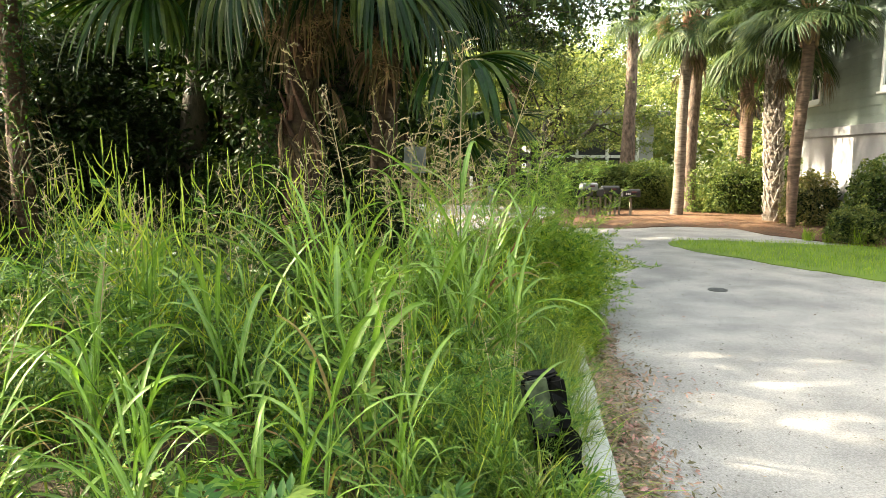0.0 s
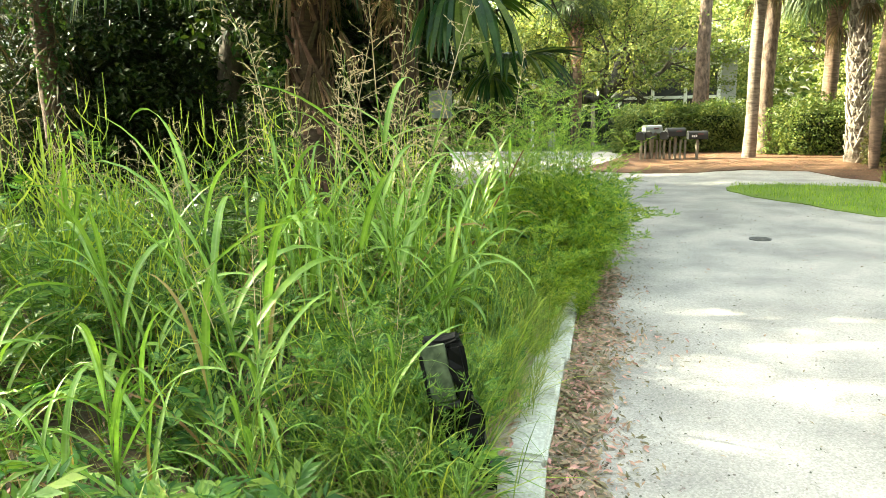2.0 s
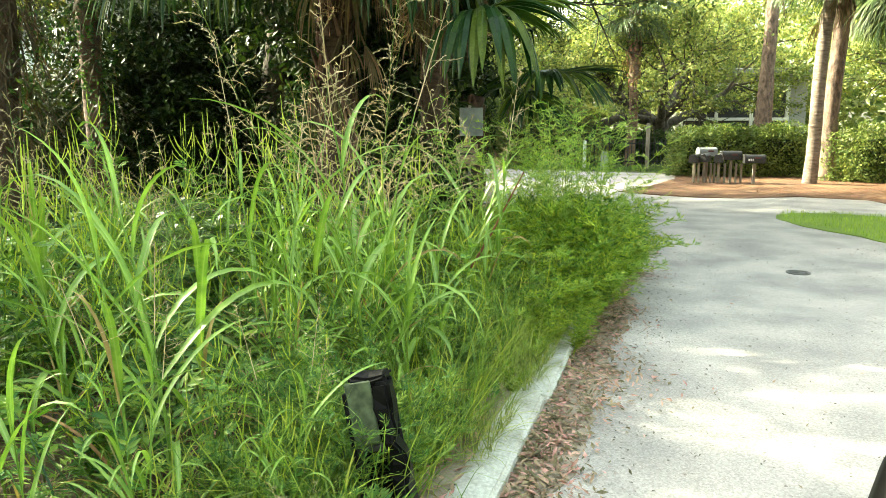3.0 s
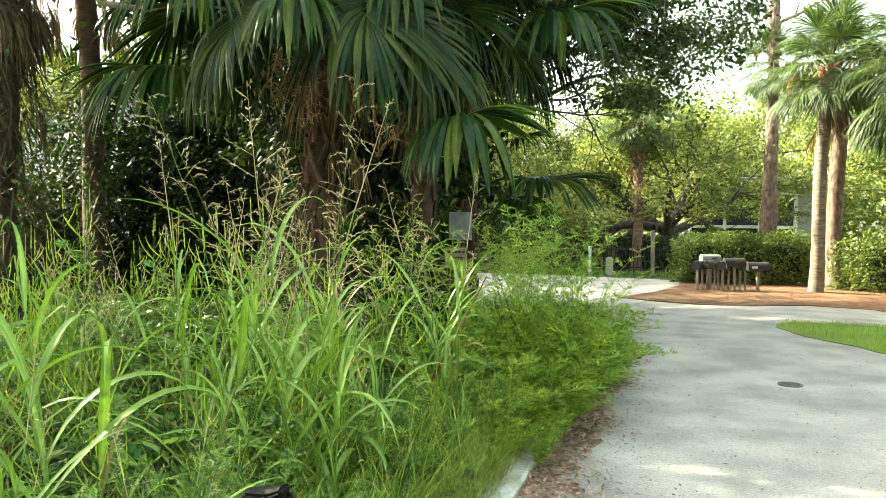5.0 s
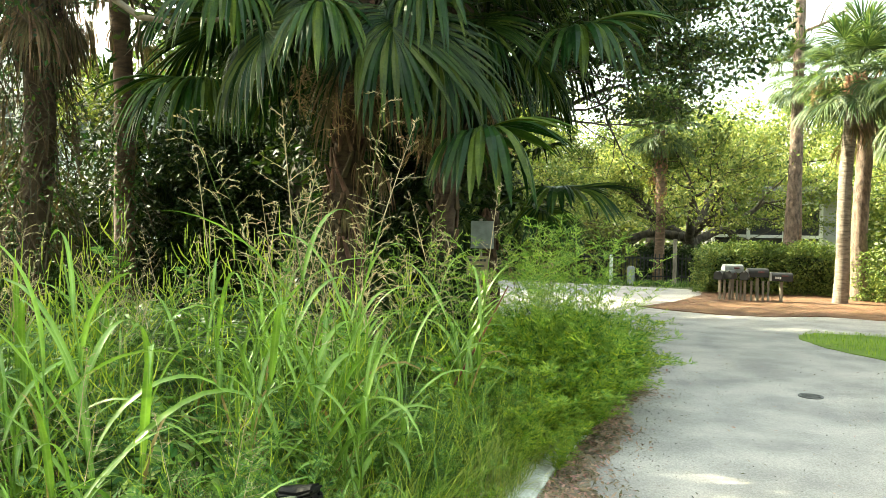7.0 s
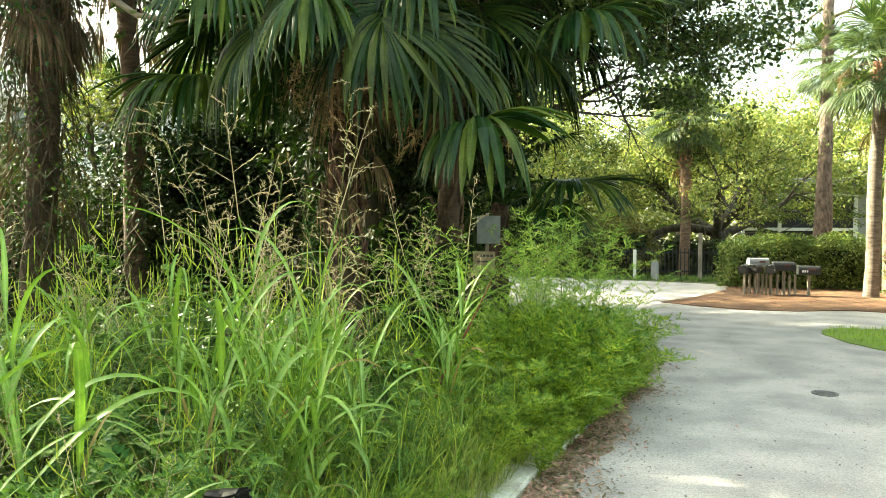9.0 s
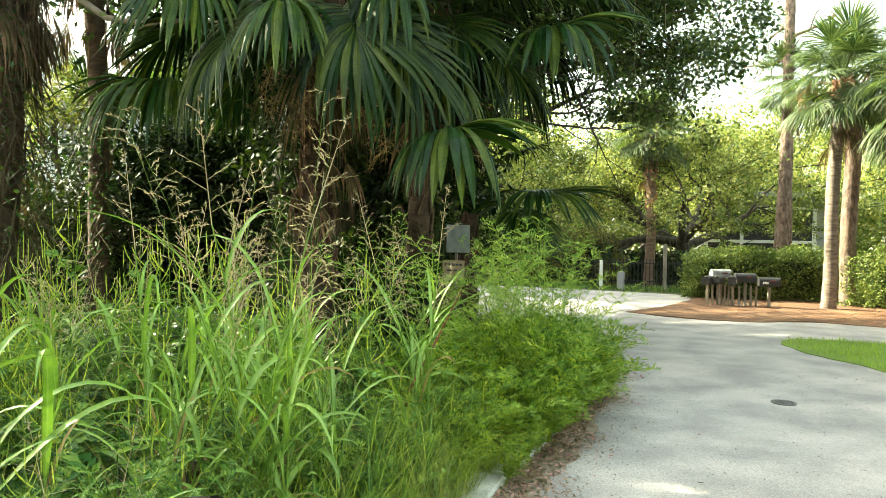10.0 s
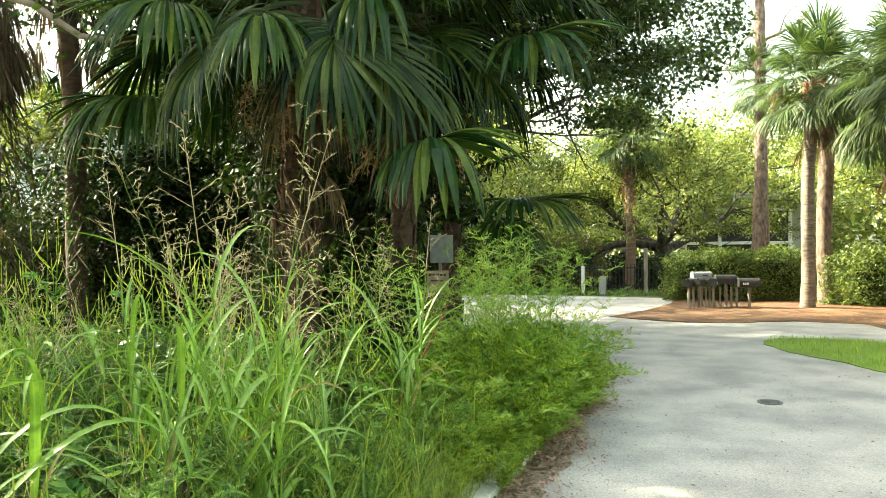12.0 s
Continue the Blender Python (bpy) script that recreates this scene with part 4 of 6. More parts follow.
def pine(label, x, y, height, radius, seed, lean=(0, 0), limbs=9):
    r = np.random.default_rng(seed)
    root = thing("pine_tree", label, "pine tree", m=pose(x, y, 0))
    s = np.linspace(0, 1, 24)
    pts = np.stack([lean[0] * s + 0.05 * np.sin(s * 6), lean[1] * s, -0.1 + height * s], 1)
    t = np.linspace(0, 1, 160)
    fine = np.stack([np.interp(t, s, pts[:, q]) for q in range(3)], 1)
    V, F = tube(fine, radius * (1.1 - 0.55 * t) * (1 + 0.3 * np.exp(-t * 20)), 18)
    axis = np.repeat(fine, 18, 0)
    plate = np.array([noise.noise(Vector((v[0] * 14, v[1] * 14, v[2] * 4.5 + seed))) for v in V])
    V = axis + (V - axis) * (1 + 0.10 * np.round(plate * 2.2) / 2.2 + 0.04 * plate)[:, None]
    part("trunk", quads("trunk", V, F, M_PINE), root)
    tips = []
    for i in range(limbs):
        pieces = []
        k = 0.5 + 0.5 * i / limbs
        p = [np.interp(k, s, pts[:, q]) for q in range(3)]
        a = i * 2.4
        grow(r, p, (math.cos(a), math.sin(a), 0.05), r.uniform(1.2, 2.3), radius * 0.3, 1, pieces, tips, 0.5, 0.0)
        V, F = joined(pieces)
        part("limb", quads("limb", V, F, M_PINE, True), root)
    tips = np.array(tips)
    n = 9000
    c = tips[r.integers(0, len(tips), n)] + r.normal(0, 0.13, (n, 3))
    V, F = leaves(c, 0.22, 0.012, 0.2, 0.2, r)
    tagged(part("needles", quads("needles", V, F, M_LEAFDARK), root), "tufts of long needles", kind="stuff")


pine("tall pine with flaking grey bark behind the hedge", 4.33, 23.6, 12.0, 0.19, 42, (0.3, 0.3))


# ---- hedges, shrubs and the far wood ----
def shrub(name, label, category, size, m, material, count, leaf=(0.07, 0.04), seed=1, lumps=0.16, core=M_SHADELEAF, square=3.0):
    """A leafy mass: leaves over an uneven rounded body and woody stems inside."""
    r = np.random.default_rng(seed)
    root = thing(name, label, category, m=m)
    d = r.normal(size=(count, 3))
    d[:, 2] = np.abs(d[:, 2])
    d /= (np.abs(d) ** square).sum(1)[:, None] ** (1 / square)
    k = np.array([1 + lumps * noise.noise(Vector(q) * 2.6 + Vector((seed, 0, 0))) + lumps * 0.6 * noise.noise(Vector(q) * 6.0) for q in d])
    depth = 1 - 0.28 * r.random(count) ** 2.0
    c = d * (k * depth)[:, None] * np.array(size) / np.array([2, 2, 1])
    c[:, 2] = np.maximum(c[:, 2], 0.02)
    V, F = leaves(c, leaf[0], leaf[1], 0.3, 0.1, r)
    tagged(part("foliage", quads("foliage", V, F, material), root), kind="stuff")
    pieces = []
    nst = max(5, int(size[0] * 3))
    for i in range(nst):
        b = np.array([r.uniform(-0.35, 0.35) * size[0], r.uniform(-0.25, 0.25) * size[1], -0.05])
        t = b + np.array([r.normal(0, 0.12), r.normal(0, 0.12), size[2] * r.uniform(0.6, 0.85)])
        V, F = tube([b, (b + t) / 2 + r.normal(0, 0.04, 3), t], [0.018, 0.013, 0.006], 5)
        part("stem", quads("stem", V, F, M_OAK), root)
    # leaf mass that fills the inside, the inner shade put into its colour
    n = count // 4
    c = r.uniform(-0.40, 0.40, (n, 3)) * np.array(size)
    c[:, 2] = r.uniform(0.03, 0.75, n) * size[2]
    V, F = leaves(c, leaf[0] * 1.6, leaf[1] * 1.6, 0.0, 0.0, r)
    tagged(part("inner_leaves", quads("inner_leaves", V, F, core), root), "inner leaves coloured shade-dark", kind="stuff")
    return root


shrub("hedge", "clipped broad-leaved hedge in pine straw", "hedge", (3.4, 1.3, 1.20), pose(3.55, 20.9, 0.02, 0, 0, 8), M_HEDGE, 24000, (0.075, 0.04), 61, 0.24, square=9)
shrub("hedge", "clipped glossy hedge with pale new leaves", "hedge", (4.2, 1.3, 1.27), pose(7.6, 19.5, 0.02, 0, 0, -6), M_HEDGE, 26000, (0.075, 0.04), 62, 0.30, square=8)
shrub("bush", "rounded dark green bush against the stucco wall", "bush", (1.2, 1.3, 1.42), pose(7.45, 14.2, 0.03), M_HEDGE, 10000, (0.065, 0.038), 63, 0.16)
shrub("bush", "low pale flowering bush in pine straw", "bush", (0.85, 0.7, 0.60), pose(6.30, 12.95, 0.03), M_LEAFLIT, 4500, (0.06, 0.022), 64, 0.3)
shrub("bush", "loose pale leafy bush beside the palms", "bush", (1.1, 0.9, 1.05), pose(7.0, 16.2, 0.03), M_LEAFOLIVE, 6000, (0.07, 0.04), 65, 0.3)
for tx, ty, th in ((5.72, 13.35, 0.30), (5.95, 13.1, 0.26), (6.25, 12.7, 0.42)):
    n = 70
    V, F = blades(np.column_stack([rng.normal(0, 0.05, n), rng.normal(0, 0.05, n), np.full(n, -0.02)]), rng.uniform(0, 6.28, n), rng.uniform(0.6, 1.2, n) * th, 0.012, rng.uniform(0.05, 0.6, n), rng.uniform(0.2, 1.2, n), 5)
    thing("grass_tuft", "small yellow-green grass tuft in pine straw", "grass tuft", "tufts in the straw bed", pose(tx, ty, 0.02), quads("grass_tuft", V, F, M_LAWNBLADE))
shrub("bush", "brownish olive shrub across the lane", "bush", (3.4, 2.2, 1.7), pose(-1.7, 24.4, 0), M_LEAFOLIVE, 14000, (0.10, 0.05), 66, 0.25)
shrub("bush", "leafy green shrub across the lane", "bush", (4.4, 2.4, 2.6), pose(-5.2, 24.5, 0), M_HEDGE, 14000, (0.11, 0.06), 68, 0.25)
# low shrubs added, their dark leaves standing for shade behind the fence
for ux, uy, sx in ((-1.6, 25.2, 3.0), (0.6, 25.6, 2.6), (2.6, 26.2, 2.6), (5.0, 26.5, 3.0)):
    shrub("bush", "low shrub with shade-dark leaves behind the fence", "bush", (sx, 1.4, 1.05), pose(ux, uy, 0.0), M_SHADELEAF, 5000, (0.11, 0.06), int(120 + ux * 10), 0.3)
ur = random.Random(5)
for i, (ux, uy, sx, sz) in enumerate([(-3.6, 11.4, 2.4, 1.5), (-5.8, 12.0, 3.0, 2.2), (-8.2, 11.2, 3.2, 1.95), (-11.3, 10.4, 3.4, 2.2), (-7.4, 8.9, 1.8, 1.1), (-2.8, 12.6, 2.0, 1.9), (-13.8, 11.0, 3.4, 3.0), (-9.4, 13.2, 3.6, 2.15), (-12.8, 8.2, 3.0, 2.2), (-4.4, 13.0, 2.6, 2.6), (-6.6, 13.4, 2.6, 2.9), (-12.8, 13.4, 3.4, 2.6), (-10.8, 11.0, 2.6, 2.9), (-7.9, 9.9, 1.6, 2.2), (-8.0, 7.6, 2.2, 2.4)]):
    shrub("bush", "tangled understory shrub with shade-dark leaves", "bush", (sx, 2.0, sz), pose(ux, uy, 0.03, 0, 0, ur.uniform(-30, 30)), M_SHADELEAF, 4600, (0.11, 0.055), 80 + i, 0.3)

# tall shrubs added to fill bright gaps with shade-dark leaves
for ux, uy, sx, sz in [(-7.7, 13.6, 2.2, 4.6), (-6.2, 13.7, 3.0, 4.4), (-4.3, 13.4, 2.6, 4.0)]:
    shrub("bush", "tall shrub with shade-dark leaves closing the thicket", "bush", (sx, 1.8, sz), pose(ux, uy, 0.03), M_SHADELEAF, 4200, (0.17, 0.085), int(200 - ux * 10), 0.3)
# added bush: it darkens the second palm's foot, where only shade lies
shrub("bush", "tangled understory shrub with shade-dark leaves", "bush", (1.2, 0.9, 1.1), pose(-1.5, 9.1, 0.03), M_SHADELEAF, 3600, (0.08, 0.04), 98, 0.3)

wr = np.random.default_rng(90)
n = 42000
wx = wr.uniform(-75, 75, n)
wy = 48 + 0.004 * (wx - 4) ** 2 + wr.normal(0, 2.2, n)
wtop = np.array([5.0 + 1.6 * noise.noise(Vector((q * 0.13, 0, 0))) + 1.3 * noise.noise(Vector((q * 0.5, 3, 0))) for q in wx])
wz = wr.uniform(0.02, 1.0, n) ** 0.8 * wtop
V, F = leaves(np.stack([wx, wy, wz], 1), 0.55, 0.33, 0.3, 0.2, wr)
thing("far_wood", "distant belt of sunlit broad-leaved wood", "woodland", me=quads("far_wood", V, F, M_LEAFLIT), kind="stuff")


# ---- weeds and grass of the verge ----
def verge_height(x, y):
    """How high the growth stands: low at the kerb, high further in."""
    return np.clip(0.30 + 0.75 * np.clip((0.42 - x) / 0.9, 0, 1), 0, 1.1)


VG = [(0.30, 1.2), (0.30, 3.2), (0.36, 4.2), (0.46, 5.6), (0.58, 7.0), (0.58, 8.2), (0.2, 10.2), (-1.2, 11.8), (-9, 13.0), (-12, 9.0), (-12, 2.4), (-0.9, 2.4), (-0.5, 1.6)]
gr = np.random.default_rng(100)
p = scatter_polygon(VG, 6500, gr)
near = p[(p[:, 1] < 7.5) & (p[:, 0] > -5)]
back = np.random.default_rng(101).uniform((-6, -6), (0.34, 1.4), (2600, 2))
p = np.concatenate([p, near + gr.normal(0, 0.03, near.shape), back])
p = p[(p[:, 1] < 5.6 + 0.9 * np.clip(p[:, 0] + 1.2, 0, 2)) | (gr.random(len(p)) < 0.25)]
N = len(p)
h = verge_height(p[:, 0], p[:, 1]) * gr.uniform(0.25, 0.75, N)
V, F = blades(np.column_stack([p, np.full(N, 0.03)]), gr.uniform(0, 6.28, N), h, gr.uniform(0.006, 0.014, N), gr.uniform(0.0, 0.35, N), gr.uniform(0.2, 1.7, N), 4, twist=gr.normal(0, 0.5, N))
thing("verge_grass", "dense bright green weedy grass of the verge", "grass", me=quads("verge_grass", V, F, M_GRASS), kind="stuff")

def darts(base, way, length, width, nrm):
    """Arrays of pointed leaflets from base along way."""
    b = np.cross(nrm, way)
    b /= np.linalg.norm(b, axis=1)[:, None] + 1e-9
    L, W = length[:, None], width[:, None]
    v = np.stack([base, base + way * L * 0.42 + b * W / 2, base + way * L - nrm * L * 0.12, base + way * L * 0.42 - b * W / 2], 1).reshape(-1, 3)
    return v, np.arange(len(base))[:, None] * 4 + np.arange(4)[None, :]


def unit(v):
    return v / (np.linalg.norm(v, axis=-1, keepdims=True) + 1e-9)


def cut_leaves(base, az, length, lean, r):
    """Arrays of deeply cut leaves: paired lobes along a bending midrib and one at the tip."""
    N = len(base)
    d = np.stack([np.cos(az) * np.sin(lean), np.sin(az) * np.sin(lean), np.cos(lean)], 1)
    side = np.stack([-np.sin(az), np.cos(az), r.normal(0, 0.25, N)], 1)
    nrm = unit(np.cross(d, side))
    out = []
    for t in (0.25, 0.45, 0.65, 0.82):
        q = base + d * (length * t)[:, None] - np.array([0, 0, 0.25]) * (length * t * t)[:, None]
        size = length * (0.50 - 0.30 * abs(t - 0.45)) * r.uniform(0.8, 1.2, N)
        for sg in (-1, 1):
            out.append(darts(q, unit(d * 0.62 + side * sg * 0.8), size, size * 0.34, nrm))
    q = base + d * (length * 0.8)[:, None] - np.array([0, 0, 0.16]) * length[:, None]
    out.append(darts(q, unit(d - np.array([0, 0, 0.35])), length * 0.4, length * 0.13, nrm))
    out.append(darts(base, unit(d - np.array([0, 0, 0.12])), length * 0.95, length * 0.05, nrm))
    return joined(out)


n = 5200
p = scatter_polygon([q for q in VG if q[1] < 9] + [(-9, 8.6)], n, gr)
p = p[(p[:, 0] > -6) & (p[:, 1] < 5.8 + 1.2 * np.clip(p[:, 0] + 1.2, 0, 2))]
clump = np.array([0.5 + 0.5 * noise.noise(Vector((a * 1.7, b * 1.7, 0))) for a, b in p])
keep = clump > gr.uniform(0.28, 0.62, len(p))
p, clump = p[keep], clump[keep]
n = len(p)
hz = verge_height(p[:, 0], p[:, 1]) * (0.08 + 0.65 * clump) * gr.uniform(0.25, 1.0, n)
V, F = cut_leaves(np.column_stack([p, hz]), gr.uniform(0, 6.28, n), gr.uniform(0.10, 0.21, n), gr.uniform(0.6, 1.5, n), gr)
thing("feathery_growth", "soft low mass of deeply cut weed leaves", "weeds", me=quads("feathery_growth", V, F, M_FEATHER), kind="stuff")

n = 6000
p = np.column_stack([gr.uniform(-8.5, 0.0, n), gr.uniform(5.2, 10.2, n)])
low = np.array([0.5 + 0.5 * noise.noise(Vector((a * 1.3, b * 1.3, 7))) for a, b in p])
V, F = cut_leaves(np.column_stack([p, 0.05 + 0.62 * low * gr.random(n)]), gr.uniform(0, 6.28, n), gr.uniform(0.10, 0.22, n), gr.uniform(0.8, 1.6, n), gr)
thing("shade_growth", "dark green leafy undergrowth at the foot of the thicket", "undergrowth", me=quads("shade_growth", V, F, M_VINE), kind="stuff")

n = 5200
p = scatter_polygon(VG, n, gr)
p = p[p[:, 1] < 6.2 + 1.2 * np.clip(p[:, 0] + 1.2, 0, 2)]
n = len(p)
V, F = blades(np.column_stack([p, np.full(n, 0.03)]), gr.uniform(0, 6.28, n), verge_height(p[:, 0], p[:, 1]) * gr.uniform(0.3, 0.8, n), gr.uniform(0.003, 0.009, n), gr.uniform(0.1, 0.6, n), gr.uniform(0.3, 1.9, n), 5)
thing("dry_grass", "straw-yellow dead blades among the grass", "grass", me=quads("dry_grass", V, F, M_DRY), kind="stuff")


n = 8000
ky = gr.uniform(2.2, 8.4, n)
p = np.column_stack([np.array([kerb_x(q) for q in ky]) + 0.02 - np.abs(gr.normal(0, 0.25, n)), ky])
keep = np.array([noise.noise(Vector((a * 2, b * 2.2, 4))) for a, b in p]) + 0.12 * (p[:, 1] - 3.6) > gr.uniform(-0.35, 0.25, n)
p = p[keep]
n = len(p)
V, F = blades(np.column_stack([p, np.full(n, 0.03)]), gr.uniform(0, 6.28, n), gr.uniform(0.1, 0.42, n), gr.uniform(0.003, 0.006, n), gr.uniform(0.0, 0.7, n), gr.uniform(0.2, 1.6, n), 4)
thing("kerb_grass", "thin pale grass straggling along the kerb", "grass", me=quads("kerb_grass", V, F, M_PALEGRASS), kind="stuff")


n = 4200
fy = gr.uniform(2.5, 6.0, n)
p = np.column_stack([np.array([kerb_x(q) for q in fy]) - 0.12 - np.abs(gr.normal(0, 0.42, n)), fy])
p = p[np.array([noise.noise(Vector((a * 2.2, b * 2.2, 9))) for a, b in p]) > gr.uniform(-0.5, 0.2, n)]
n = len(p)
V, F = blades(np.column_stack([p, np.full(n, 0.03)]), gr.uniform(0, 6.28, n), gr.uniform(0.2, 0.75, n), gr.uniform(0.003, 0.008, n), gr.uniform(0.0, 0.6, n), gr.uniform(0.2, 1.9, n), 5)
thing("fine_grass", "fine yellow-green grass standing behind the kerb", "grass", me=quads("fine_grass", V, F, M_FINEGRASS), kind="stuff")


def tall_grass(seed, height, stems=5, seedhead=False):
    """A tall clump: jointed stems, broad arching ribbon leaves, and open seed heads on some."""
    r = np.random.default_rng(seed)
    root = thing("tall_grass_clump", "tall green grass with broad arching ribbon leaves", "grass clump", "tall grass of the verge")
    for i in range(stems):
        a = r.uniform(0, 6.28)
        b = np.array([r.normal(0, 0.07), r.normal(0, 0.07), -0.03])
        H = height * r.uniform(0.62, 1.0)
        s = np.linspace(0, 1, 8)
        ln = r.uniform(0.03, 0.26) * H
        pts = np.stack([b[0] + math.cos(a) * ln * s ** 1.8, b[1] + math.sin(a) * ln * s ** 1.8, b[2] + H * 0.85 * s], 1)
        V, F = tube(pts, np.linspace(0.0065, 0.003, 8), 5)
        stem = part("stem", quads("stem", V, F, M_TALL, True), root)
        nl = r.integers(5, 8)
        for j in range(nl):
            k = 0.10 + 0.88 * j / nl
            q = np.array([np.interp(k, s, pts[:, c]) for c in range(3)])
            dry = j <= 2 and r.random() < 0.33
            V, F = blades(q[None], a + j * 3.14 + r.normal(0, 0.7), r.uniform(0.45, 0.95) * min(1.0, height / 1.4) * (0.7 if dry else 1), r.uniform(0.018, 0.040) * (0.5 if dry else 1), r.uniform(0.2, 0.85), r.uniform(0.9, 2.4), 10, True, r.uniform(1.2, 3.2), r.normal(0, 0.6))
            if j == nl - 1 or (j == nl - 2 and i % 2):
                V, F = blades(q[None], a + j * 3.14 + r.normal(0, 0.7), r.uniform(0.35, 0.6), r.uniform(0.016, 0.030), r.uniform(0.1, 0.5), r.uniform(0.6, 2.2), 10, True, 2.0, r.normal(0, 0.5))
            part("ribbon_leaf", with_rib(quads("ribbon_leaf", V, F, (M_RUST if j == 0 else M_DRY) if dry else M_TALL, True)), stem, "yellowed leaf" if dry else "")
        if seedhead and i < 3:
            sd = []
            tip = pts[-1]
            hd = np.array([math.cos(a) * 0.25, math.sin(a) * 0.25, 1.0])
            hd /= np.linalg.norm(hd)
            hl = r.uniform(0.3, 0.5)
            sd.append(tube([tip, tip + hd * hl * 0.6, tip + hd * hl], [0.003, 0.002, 0.001], 3))
            for k in np.linspace(0.1, 0.95, 11):
                q = tip + hd * hl * k
                d = r.normal(0, 1, 3)
                d[2] = abs(d[2]) * 0.4 + 0.3
                d /= np.linalg.norm(d)
                e = q + d * 0.16 * (1.15 - k)
                sd.append(tube([q, e], [0.0012, 0.0008], 3))
                t = np.linspace(0.15, 1.0, 8)[:, None]
                sd.append(darts(q + (e - q) * t, unit((e - q)[None] + r.normal(0, 0.04, (8, 3))), r.uniform(0.015, 0.025, 8), r.uniform(0.0034, 0.0055, 8), unit(r.normal(0, 1, (8, 3)))))
            V, F = joined(sd)
            tagged(part("seed_head", quads("seed_head", V, F, M_SEED), stem, "straw-coloured open seed head"), kind="stuff")
    return root


def leafy_stem(r, pts, twigs, reach, leaf, start=0.2):
    """Arrays of side twigs with paired narrow leaflets along a stem."""
    out = []
    s = np.linspace(0, 1, len(pts))
    axis = unit(np.gradient(pts, axis=0))
    for i in range(twigs):
        k = start + (1 - start) * (i + r.random()) / twigs
        q = np.array([np.interp(k, s, pts[:, c]) for c in range(3)])
        d = np.array([np.interp(k, s, axis[:, c]) for c in range(3)])
        a = i * 2.4 + r.normal(0, 0.5)
        o = np.array([math.cos(a), math.sin(a), 0.25])
        way = unit(d * r.uniform(0.3, 0.9) + o)
        ln = reach * (1.15 - 0.75 * k) * r.uniform(0.6, 1.25)
        m = max(4, int(ln / 0.0205))
        t = (np.arange(m) + 0.5) / m
        c = q + way * (ln * t)[:, None] - np.array([0, 0, 0.28 * ln]) * (t ** 2)[:, None]
        out.append(tube([q, c[m // 2], c[-1]], [0.0018, 0.0013, 0.0007], 3))
        side = unit(np.cross(way, np.array([r.normal(0, 0.3), r.normal(0, 0.3), 1.0])))
        nrm = unit(np.cross(way, side))
        for sg in (-1, 1):
            w = unit(way * 0.75 + side * sg * r.uniform(0.45, 0.8) + r.normal(0, 0.16, (m, 3)))
            L = leaf * (1.1 - 0.45 * t) * r.uniform(0.7, 1.25, m)
            out.append(darts(c, w, L, L * r.uniform(0.15, 0.22), np.repeat(nrm[None], m, 0) + r.normal(0, 0.25, (m, 3))))
    return joined(out)


def feather_weed(seed, height, spread=0.3, plumes=9, material=M_FEATHER, leaf=0.05, twigs=15, reach=0.2, label="fine-leaved green weed with arching leafy stems", group="feathery weeds of the verge", start=0.15):
    """A weed of arching stems with side twigs and narrow paired leaflets."""
    r = np.random.default_rng(seed)
    root = thing("feathery_weed", label, "weed", group)
    lf = []
    for i in range(plumes):
        a = i * 2.4 + r.uniform(-0.5, 0.5)
        H = height * r.uniform(0.55, 1.0)
        s = np.linspace(0, 1, 8)
        ln = spread * r.uniform(0.3, 1.5)
        pts = np.stack([math.cos(a) * ln * s ** 1.5, math.sin(a) * ln * s ** 1.5, -0.03 + H * s * (1.12 - 0.3 * s ** 2)], 1)
        V, F = tube(pts, np.linspace(0.0045, 0.0012, 8), 4)
        part("stem", quads("stem", V, F, material, True), root)
        lf.append(leafy_stem(r, pts, twigs, reach, leaf, start))
    V, F = joined(lf)
    tagged(part("foliage", quads("foliage", V, F, material), root), kind="stuff")
    return root


